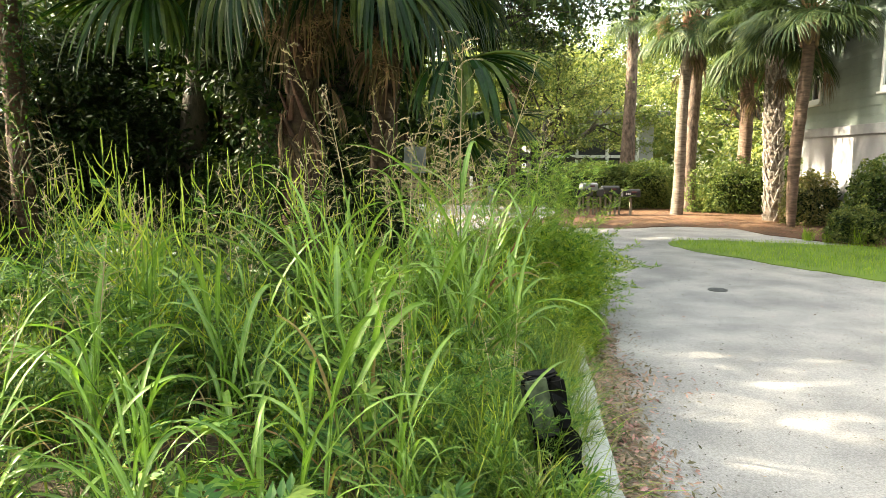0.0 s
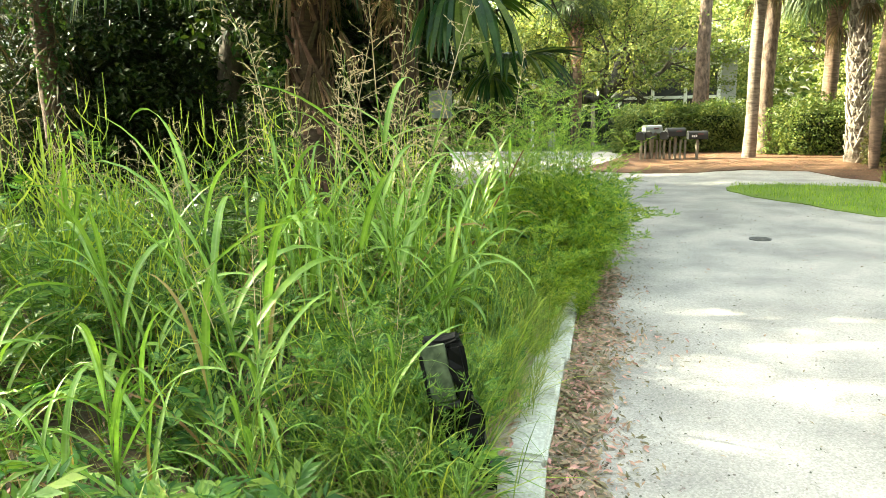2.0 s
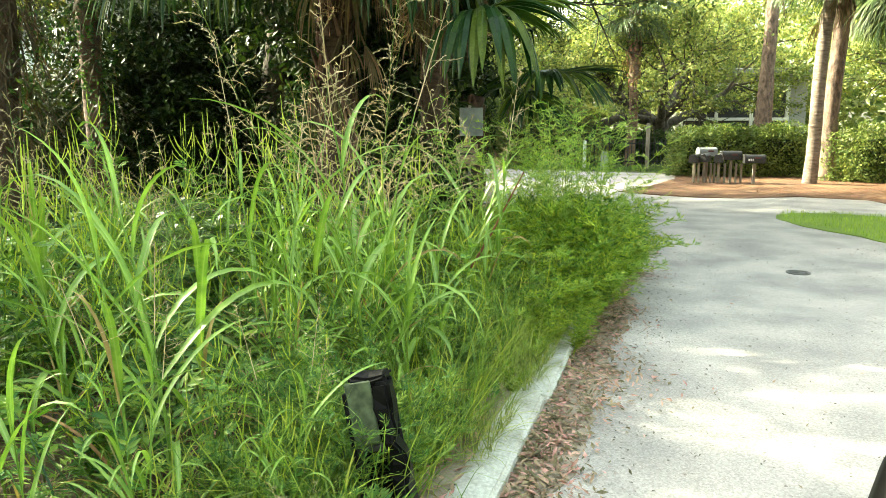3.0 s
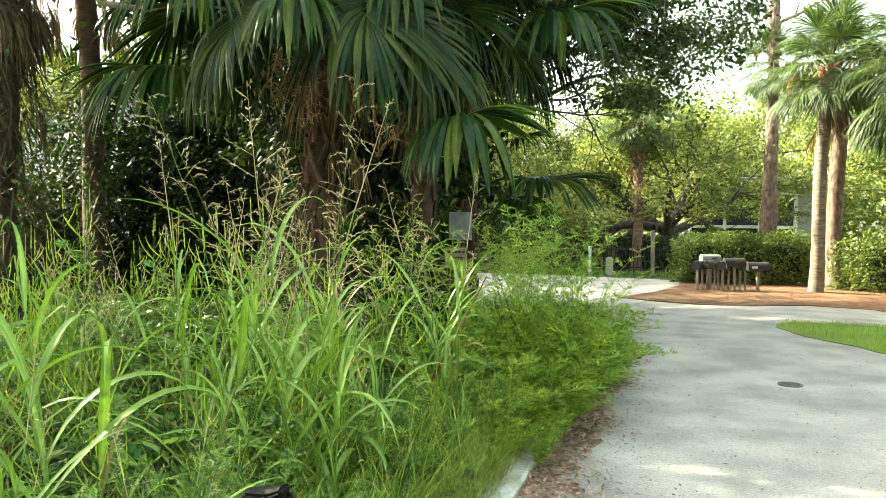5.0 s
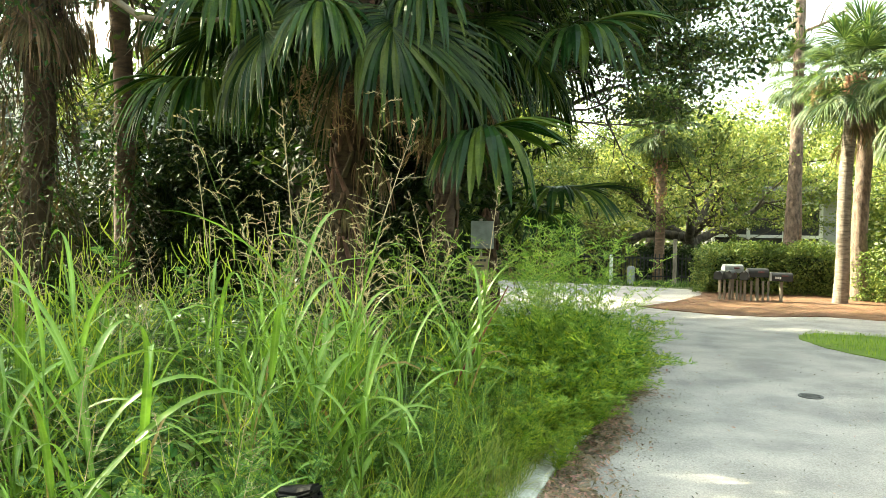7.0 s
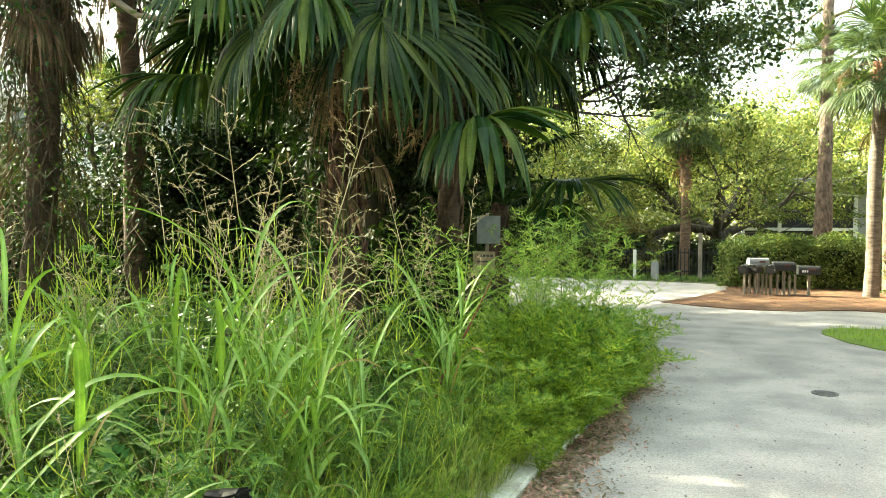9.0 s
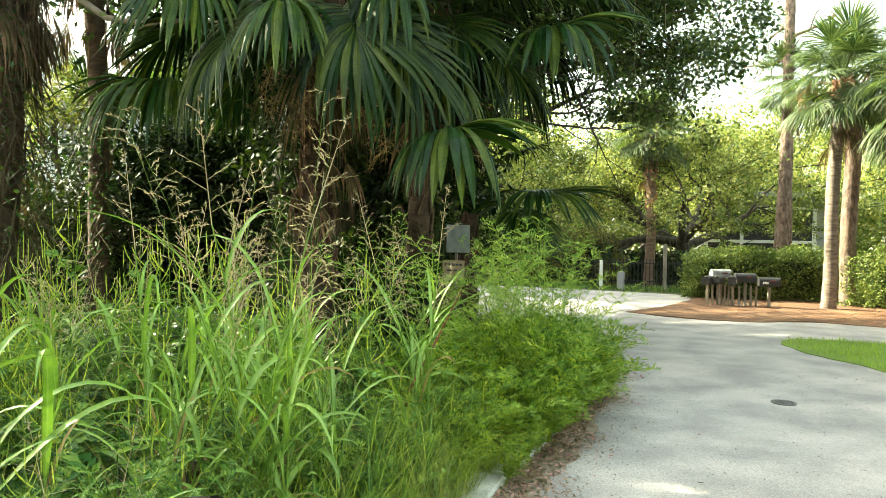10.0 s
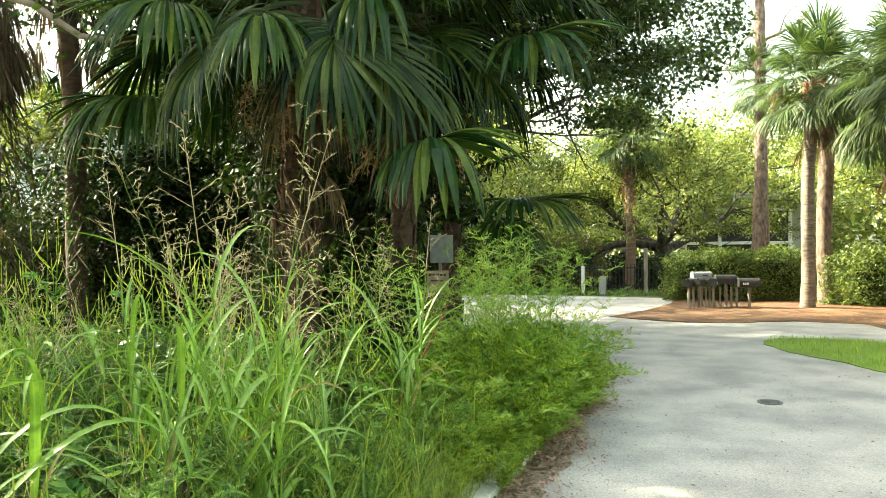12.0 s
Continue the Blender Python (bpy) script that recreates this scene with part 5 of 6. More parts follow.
def spike_weed(seed, height, spikes=9):
    """A weed with lobed leaves and upright yellow-green flower spikes."""
    r = np.random.default_rng(seed)
    root = thing("flowering_weed", "weed with upright yellow-green flower spikes", "weed", "spiked weeds of the verge")
    lf = []
    for i in range(spikes):
        a = r.uniform(0, 6.28)
        H = height * r.uniform(0.65, 1.0)
        s = np.linspace(0, 1, 6)
        ln = r.uniform(0.05, 0.34)
        pts = np.stack([math.cos(a) * ln * s, math.sin(a) * ln * s, -0.03 + H * s], 1)
        V, F = tube(pts, np.linspace(0.005, 0.002, 6), 4)
        stem = part("stem", quads("stem", V, F, M_FEATHER, True), root)
        pieces = []
        for j in range(6):
            k0 = 0.97 - 0.07 * j
            q0 = np.array([np.interp(k0, s, pts[:, c]) for c in range(3)])
            az = a + j * 2.4
            out = (0.0 if j == 0 else r.uniform(0.5, 0.9))
            t = np.linspace(0, 1, 6)
            L = r.uniform(0.12, 0.22)
            path = q0 + np.stack([math.cos(az) * out * L * np.sin(t * 1.3), math.sin(az) * out * L * np.sin(t * 1.3), L * t ** 1.15 * (1.2 - 0.4 * out)], 1)
            t2 = np.linspace(0, 1, 12)
            fine = np.stack([np.interp(t2, t, path[:, c]) for c in range(3)], 1)
            rad = np.where(np.arange(12) % 2, 0.0066, 0.0040) * (1.05 - 0.6 * t2) * r.uniform(0.8, 1.2, 12)
            rad[:3] = 0.0016
            pieces.append(tube(fine, rad, 4))
        V, F = joined(pieces)
        tagged(part("flower_spike", quads("flower_spike", V, F, M_SPIKE), stem, "yellow-green spike of tiny flowers"), kind="stuff")
        m = 15
        k = r.uniform(0.12, 0.8, m)
        q = np.stack([np.interp(k, s, pts[:, c]) for c in range(3)], 1)
        lf.append(cut_leaves(q, r.uniform(0, 6.28, m), r.uniform(0.09, 0.19, m) * (1.2 - 0.6 * k), r.uniform(0.7, 1.4, m), r))
    V, F = joined(lf)
    tagged(part("lobed_leaves", quads("lobed_leaves", V, F, M_FEATHER), root), kind="stuff")
    return root


def seed_stem(seed, height, material=M_SEED, label="open straw-coloured seed head"):
    """A few thin bare stems with large open seed heads."""
    r = np.random.default_rng(seed)
    root = thing("seeding_grass", "thin tall grass stems with open straw-coloured seed heads", "grass clump", "seeding grass of the verge")
    for i in range(3):
        a = r.uniform(0, 6.28)
        H = height * r.uniform(0.7, 1.0)
        s = np.linspace(0, 1, 10)
        ln = r.uniform(0.1, 0.45) * H * 0.6
        pts = np.stack([r.normal(0, 0.05) + math.cos(a) * ln * s ** 2, r.normal(0, 0.05) + math.sin(a) * ln * s ** 2, -0.03 + H * s], 1)
        V, F = tube(pts, np.linspace(0.0045, 0.0014, 10), 4)
        stem = part("stem", quads("stem", V, F, M_GRASS, True), root)
        sd = []
        for k in np.linspace(0.64, 0.99, 13):
            q = np.array([np.interp(k, s, pts[:, c]) for c in range(3)])
            d = r.normal(0, 1, 3)
            d[2] = abs(d[2]) * 0.4 + 0.45
            d /= np.linalg.norm(d)
            ll = 0.24 * (1.2 - k) / 0.5 * r.uniform(0.6, 1.2)
            mid = q + d * ll * 0.6
            e = q + d * ll + np.array([0, 0, -0.22 * ll])
            sd.append(tube([q, mid, e], [0.0013, 0.001, 0.0006], 3))
            n = 11
            t = np.linspace(0.12, 1.0, n)[:, None]
            path = q + (e - q) * t + np.array([0, 0, 0.12 * ll]) * np.sin(t * 3.14)
            sd.append(darts(path, unit((e - q)[None] + r.normal(0, 0.3 * ll, (n, 3))), r.uniform(0.018, 0.030, n), r.uniform(0.0048, 0.0075, n), unit(r.normal(0, 1, (n, 3)))))
        V, F = joined(sd)
        tagged(part("seed_head", quads("seed_head", V, F, material), stem, label), kind="stuff")
        for j in range(2):
            q = np.array([np.interp(0.2 + 0.25 * j, s, pts[:, c]) for c in range(3)])
            V, F = blades(q[None], a + j * 3.1 + r.normal(0, 0.8), r.uniform(0.4, 0.7), 0.009, 0.3, r.uniform(0.8, 2.0), 7, True, 2.0)
            part("ribbon_leaf", quads("ribbon_leaf", V, F, M_GRASS, True), stem)
    return root


spray_kinds = [seed_stem(265, 2.0, M_PLUME, "arching pale green spray"), seed_stem(266, 1.75, M_PLUME, "arching pale green spray")]
seed_kinds = [seed_stem(260, 2.25), seed_stem(261, 1.75)]
tall_kinds = [tall_grass(200 + i, (1.55, 1.25, 1.85, 1.45)[i], (4, 5, 4, 5)[i], i in (2, 3)) for i in range(4)]
feather_kinds = [feather_weed(220 + i, (0.95, 0.75, 1.15)[i], (0.35, 0.42, 0.4)[i], 9) for i in range(3)]
spike_kinds = [spike_weed(240 + i, (1.3, 1.05, 1.5)[i], (6, 6, 5)[i]) for i in range(3)]


def plant(kinds, places, seed):
    """Sets one plant of the kinds at each place: x, y, scale."""
    r = random.Random(seed)
    for i, (px, py, sc) in enumerate(places):
        src = kinds[i % len(kinds)]
        m = pose(px, py, 0.04, r.uniform(-4, 4), r.uniform(-4, 4), r.uniform(0, 360))
        if i < len(kinds):
            src.matrix_basis = m @ Matrix.Scale(sc, 4)
        else:
            ob = copy_thing(src, m)
            ob.scale = (sc, sc, sc)


pr = random.Random(17)
TALL_AT = [(-0.75, 2.3, 0.70), (-1.3, 2.5, 0.8), (-0.38, 2.5, 0.6), (-1.75, 2.35, 0.8), (-1.0, 2.05, 0.6), (-2.2, 2.6, 0.85), (-0.05, 2.75, 0.5), (0.08, 2.62, 0.34), (0.3, 2.68, 0.28), (0.05, 4.2, 0.95), (0.12, 5.2, 0.95), (-0.08, 5.7, 1.0), (-0.55, 3.0, 1.08), (-1.15, 3.2, 1.0), (-0.2, 3.9, 1.1), (-1.75, 3.0, 0.9), (-0.45, 4.5, 0.85), (-1.0, 4.7, 0.85), (-0.75, 4.0, 1.0), (-1.9, 3.8, 1.0), (-2.6, 3.3, 1.0), (-0.25, 4.6, 0.85), (-1.3, 4.4, 0.8), (-2.3, 4.7, 1.0), (-3.2, 4.2, 1.0), (-0.9, 5.2, 0.72)]
for i in range(34):
    tx = pr.uniform(-5.5, -0.05)
    TALL_AT.append((tx, pr.uniform(3.4, 5.6 + max(0.0, tx + 1.4)), pr.uniform(0.6, 0.95) * (1.0 if tx > -1.6 else 0.72)))
plant(tall_kinds, TALL_AT, 18)
SEED_AT = [(-0.75, 4.6, 1.05), (-1.6, 4.3, 0.95), (-2.2, 4.0, 0.85), (-1.3, 5.4, 1.05), (-2.9, 4.6, 0.95), (0.15, 7.2, 0.9), (-0.45, 6.3, 0.85), (-0.42, 4.6, 1.12), (-0.62, 5.0, 1.1), (-0.2, 4.9, 0.98)]
plant(seed_kinds, SEED_AT, 21)
plant(spray_kinds, [(-0.75, 6.5, 1.0), (0.25, 6.9, 1.0), (0.45, 7.3, 1.0), (-1.1, 6.9, 0.95), (0.6, 7.6, 0.95), (-2.2, 6.6, 0.9)], 29)
FEATHER_AT = [(-0.14, 2.7, 0.5), (-0.5, 2.5, 0.55), (0.06, 2.80, 0.45), (0.22, 2.80, 0.3), (0.02, 2.93, 0.6), (0.1, 3.12, 0.7), (-0.02, 3.3, 0.8), (0.16, 3.35, 0.7), (-0.08, 3.0, 0.66), (0.24, 3.5, 0.5), (0.26, 3.9, 0.5), (-0.3, 3.2, 0.8), (0.2, 4.3, 0.55), (0.15, 5.0, 0.6), (0.3, 5.5, 0.6), (-0.1, 5.4, 0.6), (-0.35, 5.9, 0.6)]
for i in range(10):
    FEATHER_AT.append((pr.uniform(-0.25, 0.32), pr.uniform(4.0, 5.6), pr.uniform(0.5, 0.72)))
for i in range(24):
    FEATHER_AT.append((pr.uniform(-5.0, 0.0), pr.uniform(2.3, 8.2), pr.uniform(0.45, 0.85)))
plant(feather_kinds, FEATHER_AT, 19)

# dense fine-leaved bush that leans out over the lane
bush_kinds = [feather_weed(228 + i, 0.92, 0.40, 9, M_BUSH, 0.058, 15, 0.27, "dense fine-leaved weed leaning over the kerb", "fine-leaved weeds at the kerb") for i in range(3)]
br = random.Random(31)
BUSH_AT = []
for row, (bx, scale) in enumerate([(-0.15, 0.95), (0.10, 1.0), (0.33, 1.08), (0.52, 1.05), (0.66, 0.78)]):
    for k in range(7):
        BUSH_AT.append((bx + br.uniform(-0.1, 0.1) + (0.04 * k if row > 2 else 0), 5.9 + 0.36 * k + 0.12 * (row % 2) + br.uniform(-0.12, 0.12), scale * br.uniform(0.82, 1.08) * (0.8 if k == 0 else 1)))
BUSH_AT += [(0.30, 5.3, 0.45), (0.42, 5.6, 0.5), (0.15, 5.6, 0.6), (0.52, 5.85, 0.42), (-0.1, 5.3, 0.6), (0.44, 4.9, 0.28), (0.50, 5.35, 0.34), (0.57, 5.7, 0.36), (0.64, 6.1, 0.42), (0.40, 4.4, 0.25), (0.48, 5.0, 0.34)] + [(kerb_x(q) - 0.08, q, 0.56 + 0.1 * (q - 5)) for q in (5.2, 5.45, 5.7, 5.95, 6.2, 6.45)] + [(kerb_x(q) + 0.13, q, 0.36 + 0.05 * (q - 5)) for q in (5.25, 5.5, 5.72, 5.95, 6.2, 6.5, 6.8)]
for i, (bx, by, sc) in enumerate(BUSH_AT):
    src = bush_kinds[i % 3]
    m = pose(bx, by, 0.03 if bx > 0.6 else 0.045, br.uniform(-5, 5), 2 + 9 * max(0.0, bx), br.uniform(-25, 25)) @ pose(0, 0, 0, 0, 0, br.uniform(0, 360))
    ob = src if i < 3 else copy_thing(src, m)
    ob.matrix_basis = m @ Matrix.Scale(sc, 4)
# thin wisps that hang out over the lane
wisp_kinds = [feather_weed(236 + i, 1.05, 0.42, 4, M_PLUME, 0.050, 12, 0.15, "thin wispy weed stems hanging over the lane", "wispy weeds at the kerb", 0.4) for i in range(2)]
for i, (bx, by, tilt, sc) in enumerate([(0.72, 6.3, 22, 0.8), (0.76, 6.9, 26, 0.85), (0.74, 7.4, 24, 0.8), (0.68, 7.9, 18, 0.8), (0.66, 6.0, 24, 0.6), (0.5, 7.0, 6, 1.2), (0.2, 6.8, 2, 1.3), (-0.1, 7.2, 0, 1.2), (0.6, 7.3, 8, 1.3), (0.4, 6.4, 5, 1.2), (0.62, 6.7, 14, 1.2), (0.0, 6.3, 0, 1.2), (0.05, 2.95, 0, 0.6), (0.22, 3.3, 4, 0.55), (-0.1, 3.4, 0, 0.7), (0.1, 3.8, 2, 0.65), (0.25, 4.2, 4, 0.6), (-0.15, 4.3, 0, 0.75), (0.15, 4.8, 2, 0.7), (-0.3, 2.9, 0, 0.6), (0.3, 5.1, 4, 0.6), (0.68, 7.1, 10, 1.25), (0.72, 6.6, 12, 1.1), (0.3, 6.1, 4, 1.0), (0.45, 5.8, 8, 0.9), (0.1, 6.0, 0, 1.1), (0.55, 6.2, 10, 1.0), (0.35, 5.5, 6, 0.8), (-0.2, 5.8, 0, 1.0), (0.55, 6.9, 10, 1.1), (0.3, 7.2, 4, 1.2)]):
    src = wisp_kinds[i % 2]
    m = pose(bx, by, 0.03, 0, tilt, br.uniform(-20, 20)) @ pose(0, 0, 0, 0, 0, br.uniform(0, 360))
    ob = src if i < 2 else copy_thing(src, m)
    ob.matrix_basis = m @ Matrix.Scale(sc, 4)
# round-leaved creeper in the shade at the foot of the bush
n = 2600
vy = gr.uniform(5.3, 7.4, n)
vx = np.array([kerb_x(q) for q in vy]) - 0.02 - np.abs(gr.normal(0, 0.28, n))
V, F = leaves(np.column_stack([vx, vy, 0.06 + gr.random(n) * np.clip(0.12 + (vy - 5.3) * 0.4, 0, 0.4)]), 0.075, 0.06, 0.8, 0.1, gr)
thing("ground_creeper", "dark round-leaved creeper at the foot of the bush", "creeper", me=quads("ground_creeper", V, F, M_VINE), kind="stuff")

plume_kinds = [feather_weed(226, 2.1, 0.65, 6, M_PLUME, 0.045, 14, 0.24, "tall airy weed with pale green sprays", "airy weeds of the verge", 0.45), feather_weed(227, 1.9, 0.75, 6, M_PLUME, 0.045, 14, 0.24, "tall airy weed with pale green sprays", "airy weeds of the verge", 0.45)]
plant(plume_kinds, [(0.05, 6.5, 1.0), (0.35, 6.9, 1.05), (0.5, 7.4, 1.05), (-0.3, 6.6, 0.95), (0.15, 7.5, 1.05), (-0.5, 7.1, 1.0), (0.6, 7.2, 0.95), (0.7, 6.8, 0.85), (0.45, 6.5, 0.9), (0.75, 7.3, 0.72), (0.55, 7.6, 0.8), (0.3, 7.7, 0.8), (0.0, 7.3, 0.75), (0.65, 6.6, 0.7), (0.8, 7.6, 0.66)], 23)
SPIKE_AT = [(-1.9, 5.5, 1.1), (-1.62, 5.5, 1.3), (-1.35, 5.4, 1.0), (-1.0, 5.7, 1.0), (-2.7, 5.2, 1.05), (-0.35, 2.9, 0.5), (-0.1, 2.8, 0.45), (-0.9, 3.0, 0.6), (0.0, 4.0, 0.6), (-0.25, 3.8, 0.65)]
for i in range(5):
    SPIKE_AT.append((pr.uniform(-2.2, 0.1), pr.uniform(3.0, 5.0), pr.uniform(0.6, 0.9)))
for i in range(34):
    SPIKE_AT.append((pr.uniform(-4.5, -0.1), pr.uniform(2.8, 6.2), pr.uniform(0.6, 1.1)))
plant(spike_kinds, SPIKE_AT, 20)

# red-brown stalk that leans over the weeds
V, F = tube([(-0.22, 5.7, 0.03), (-0.10, 5.65, 0.45), (0.06, 5.6, 0.72), (0.28, 5.55, 1.14)], [0.013, 0.011, 0.008, 0.004], 6)
thing("dead_weed_stalk", "bare reddish-brown stalk leaning over the weeds", "weed stalk", me=quads("dead_weed_stalk", V, F, M_RED, True))

# leaf litter along the kerb
n = 9000
ly = gr.uniform(1.5, 9.5, n)
lx = np.array([kerb_x(q) for q in ly]) + 0.115 + np.abs(gr.normal(0, 1, n)) * (0.16 + 0.09 * np.sin(ly * 2.9) * np.cos(ly * 1.3))
half = n // 2
pieces = [leaves(np.column_stack([lx, ly, gr.uniform(0.008, 0.032, n)])[:half], 0.052, 0.017, 2.0, 0, gr), leaves(np.column_stack([lx, ly, gr.uniform(0.007, 0.02, n)])[half:], 0.028, 0.011, 2.5, 0, gr)]
V, F = joined(pieces)
thing("leaf_litter", "brown and tan dry leaves drifted along the kerb", "leaf litter", me=quads("leaf_litter", V, F, M_LITTER), kind="stuff")
n = 6000
ly = gr.uniform(1.2, 10, n)
lx = np.concatenate([np.array([kerb_x(q) for q in ly[: n // 2]]) + 0.11 + np.abs(gr.normal(0, 0.28, n // 2)), gr.uniform(0.9, 5.5, n // 2)])
V, F = leaves(np.column_stack([lx, ly, np.full(n, 0.009)]), 0.016, 0.011, 2.0, 0, gr)
thing("road_grit", "small stones and crumbs scattered on the lane", "grit", me=quads("road_grit", V, F, M_GRIT), kind="stuff")
n = 900
V, F = leaves(np.column_stack([gr.uniform(0.05, 0.38, n), gr.uniform(1.6, 5.2, n), gr.uniform(0.088, 0.10, n)]), 0.022, 0.012, 1.5, 0, gr)
thing("verge_grit", "broken stone and twig crumbs behind the kerb", "grit", me=quads("verge_grit", V, F, M_GRIT), kind="stuff")
n = 2600
V, F = leaves(np.column_stack([0.38 - np.abs(gr.normal(0, 0.9, n)), gr.uniform(1.8, 7.5, n), gr.uniform(0.085, 0.12, n)]), 0.07, 0.02, 3.0, 0, gr)
thing("verge_litter", "dry leaves caught at the foot of the weeds", "leaf litter", me=quads("verge_litter", V, F, M_LITTER), kind="stuff")
n = 420
V, F = leaves(np.column_stack([gr.uniform(0.8, 4.5, n), gr.uniform(2, 13, n), np.full(n, 0.009)]), 0.032, 0.012, 3.0, 0, gr)
thing("fallen_leaves", "single dry leaves lying on the lane", "leaf litter", me=quads("fallen_leaves", V, F, M_LITTER), kind="stuff")

n = 5000
p = np.column_stack([gr.uniform(-4, 2.6, n), gr.uniform(21.9, 23.6, n)])
V, F = blades(np.column_stack([p, np.full(n, -0.03)]), gr.uniform(0, 6.28, n), gr.uniform(0.06, 0.2, n), 0.012, gr.uniform(0, 0.5, n), gr.uniform(0, 0.8, n), 2)
thing("far_verge_grass", "thin grass along the far side of the lane", "grass", me=quads("far_verge_grass", V, F, M_GRASS), kind="stuff")

# lawn blades and straw needles
n = 26000
p = scatter_polygon([q for q in LAWN if q[1] > 2], n, gr)
p = p[(p[:, 1] > 8) & (p[:, 0] < 8)]
n = len(p)
V, F = blades(np.column_stack([p, np.full(n, 0.02)]), gr.uniform(0, 6.28, n), gr.uniform(0.04, 0.09, n), 0.006, gr.uniform(0, 0.5, n), gr.uniform(0, 0.8, n), 2)
thing("lawn_grass", "short mown grass", "grass", me=quads("lawn_grass", V, F, M_LAWNBLADE), kind="stuff")
n = 22000
p = scatter_polygon(BED, n, gr) + gr.normal(0, 0.12, (n, 2))
V, F = leaves(np.column_stack([p, gr.uniform(0.012, 0.03, n)]), 0.16, 0.010, 6.0, 0, gr)
thing("straw_needles", "loose rust-brown pine needles", "pine straw", me=quads("straw_needles", V, F, M_NEEDLE), kind="stuff")

# ---- meter box in the verge ----
box_root = thing("utility_box", "broken black plastic utility box with a grey-green panel in weeds", "utility box", m=pose(0.270, 3.0, -0.015, -8, -12, 8))
part("back", bm_mesh("back", box(0.15, 0.018, 0.68, 0.006, (0, 0.05, -0.05)), M_BLACK), box_root)
part("side", bm_mesh("side", box(0.014, 0.11, 0.66, 0.004, (-0.075, 0, -0.05)), M_BLACK), box_root)
bm = box(0.055, 0.115, 0.68, 0.012, (0.055, -0.004, -0.05), segments=2)
bmesh.ops.subdivide_edges(bm, edges=[e for e in bm.edges if e.calc_length() > 0.3], cuts=16, use_grid_fill=True)
for v in bm.verts:
    v.co.x += 0.026 * noise.noise(v.co * 13) + 0.012 * (v.co.z < 0.42)
    v.co.y += 0.018 * noise.noise(v.co * 15 + Vector((4, 0, 0)))
part("rim", bm_mesh("rim", bm, M_BLACK), box_root, "torn black edge strip")
bm = box(0.092, 0.012, 0.215, 0.004, (-0.025, -0.040, 0.425))
part("panel", bm_mesh("panel", bm, M_PANEL), box_root, "scuffed grey-green panel")
bm = box(0.135, 0.10, 0.03, 0.010, (0.005, 0.012, 0.625), segments=2)
bmesh.ops.subdivide_edges(bm, edges=[e for e in bm.edges if e.calc_length() > 0.05], cuts=4, use_grid_fill=True)
for v in bm.verts:
    v.co.z += 0.022 * noise.noise(v.co * 19)
    v.co.x += 0.010 * noise.noise(v.co * 23)
part("lid", bm_mesh("lid", bm, M_BLACK), box_root)
part("crossbar", bm_mesh("crossbar", box(0.12, 0.03, 0.025, 0.006, (-0.01, -0.03, 0.395)), M_BLACKMETAL), box_root)


# ---- mailboxes ----
def mailbox(label, x, y, turn, height, material=M_BLACKMETAL, wide=0.19, digits=False):
    root = thing("mailbox", label, "mailbox", "mailboxes in the straw bed", m=pose(x, y, 0.04, 0, 0, turn))
    part("post", bm_mesh("post", box(0.06, 0.06, height - 0.02 + 0.1, 0.008, (0, 0, -0.1)), M_POST), root)
    bm = bmesh.new()
    L, W, H = 0.43, wide * 0.9, 0.105
    prof = [(-W / 2, 0), (W / 2, 0), (W / 2, H)] + [(W / 2 * math.cos(a), H + W / 2 * math.sin(a)) for a in np.linspace(0, math.pi, 9)[1:-1]] + [(-W / 2, H)]
    a = [bm.verts.new((-L / 2, px, height + pz)) for px, pz in prof]
    b = [bm.verts.new((L / 2, px, height + pz)) for px, pz in prof]
    bm.faces.new(a[::-1])
    bm.faces.new(b)
    for i in range(len(prof)):
        j = (i + 1) % len(prof)
        bm.faces.new((a[i], a[j], b[j], b[i]))
    bmesh.ops.recalc_face_normals(bm, faces=bm.faces[:])
    part("body", bm_mesh("body", bm, material), root)
    bm = bmesh.new()
    vs = [bm.verts.new((-L / 2 - 0.012, px * 1.06, height + pz * 1.03)) for px, pz in prof]
    f = bm.faces.new(vs)
    ex = bmesh.ops.extrude_face_region(bm, geom=[f])
    for v in ex["geom"]:
        if isinstance(v, bmesh.types.BMVert):
            v.co.x += 0.02
    bmesh.ops.recalc_face_normals(bm, faces=bm.faces[:])
    door = part("door", bm_mesh("door", bm, material), root)
    part("handle", bm_mesh("handle", box(0.02, 0.05, 0.014, 0.003, (-L / 2 - 0.02, 0, height + 0.17)), M_GREYMETAL), door, "small metal pull")
    part("flag", bm_mesh("flag", box(0.13, 0.008, 0.035, 0.002, (0.05, -W / 2 - 0.006, height + 0.10)), M_FLAG), root, "lowered red flag")
    if digits:
        for i in range(3):
            part("number_bar", bm_mesh("number_bar", box(0.03, 0.004, 0.05, 0, (-0.14 + i * 0.045, -W / 2 - 0.003, height + 0.05)), M_NUMBER), root, "white number bar")
    return root


mailbox("black metal mailbox on a weathered post", 2.25, 18.3, 75, 0.44)
mailbox("black metal mailbox with a dull front", 2.48, 18.45, 70, 0.45)
mailbox("grey metal mailbox raised above its neighbours", 2.55, 18.8, 20, 0.56, M_GREYMETAL, 0.21)
mailbox("black mailbox with a white patch", 2.78, 18.35, 80, 0.45, digits=True)
mailbox("long black mailbox on twin posts", 3.05, 18.5, 12, 0.50, M_BLACKMETAL, 0.21)
mailbox("black mailbox set a little apart with white digits", 3.52, 18.3, 8, 0.44, digits=True)
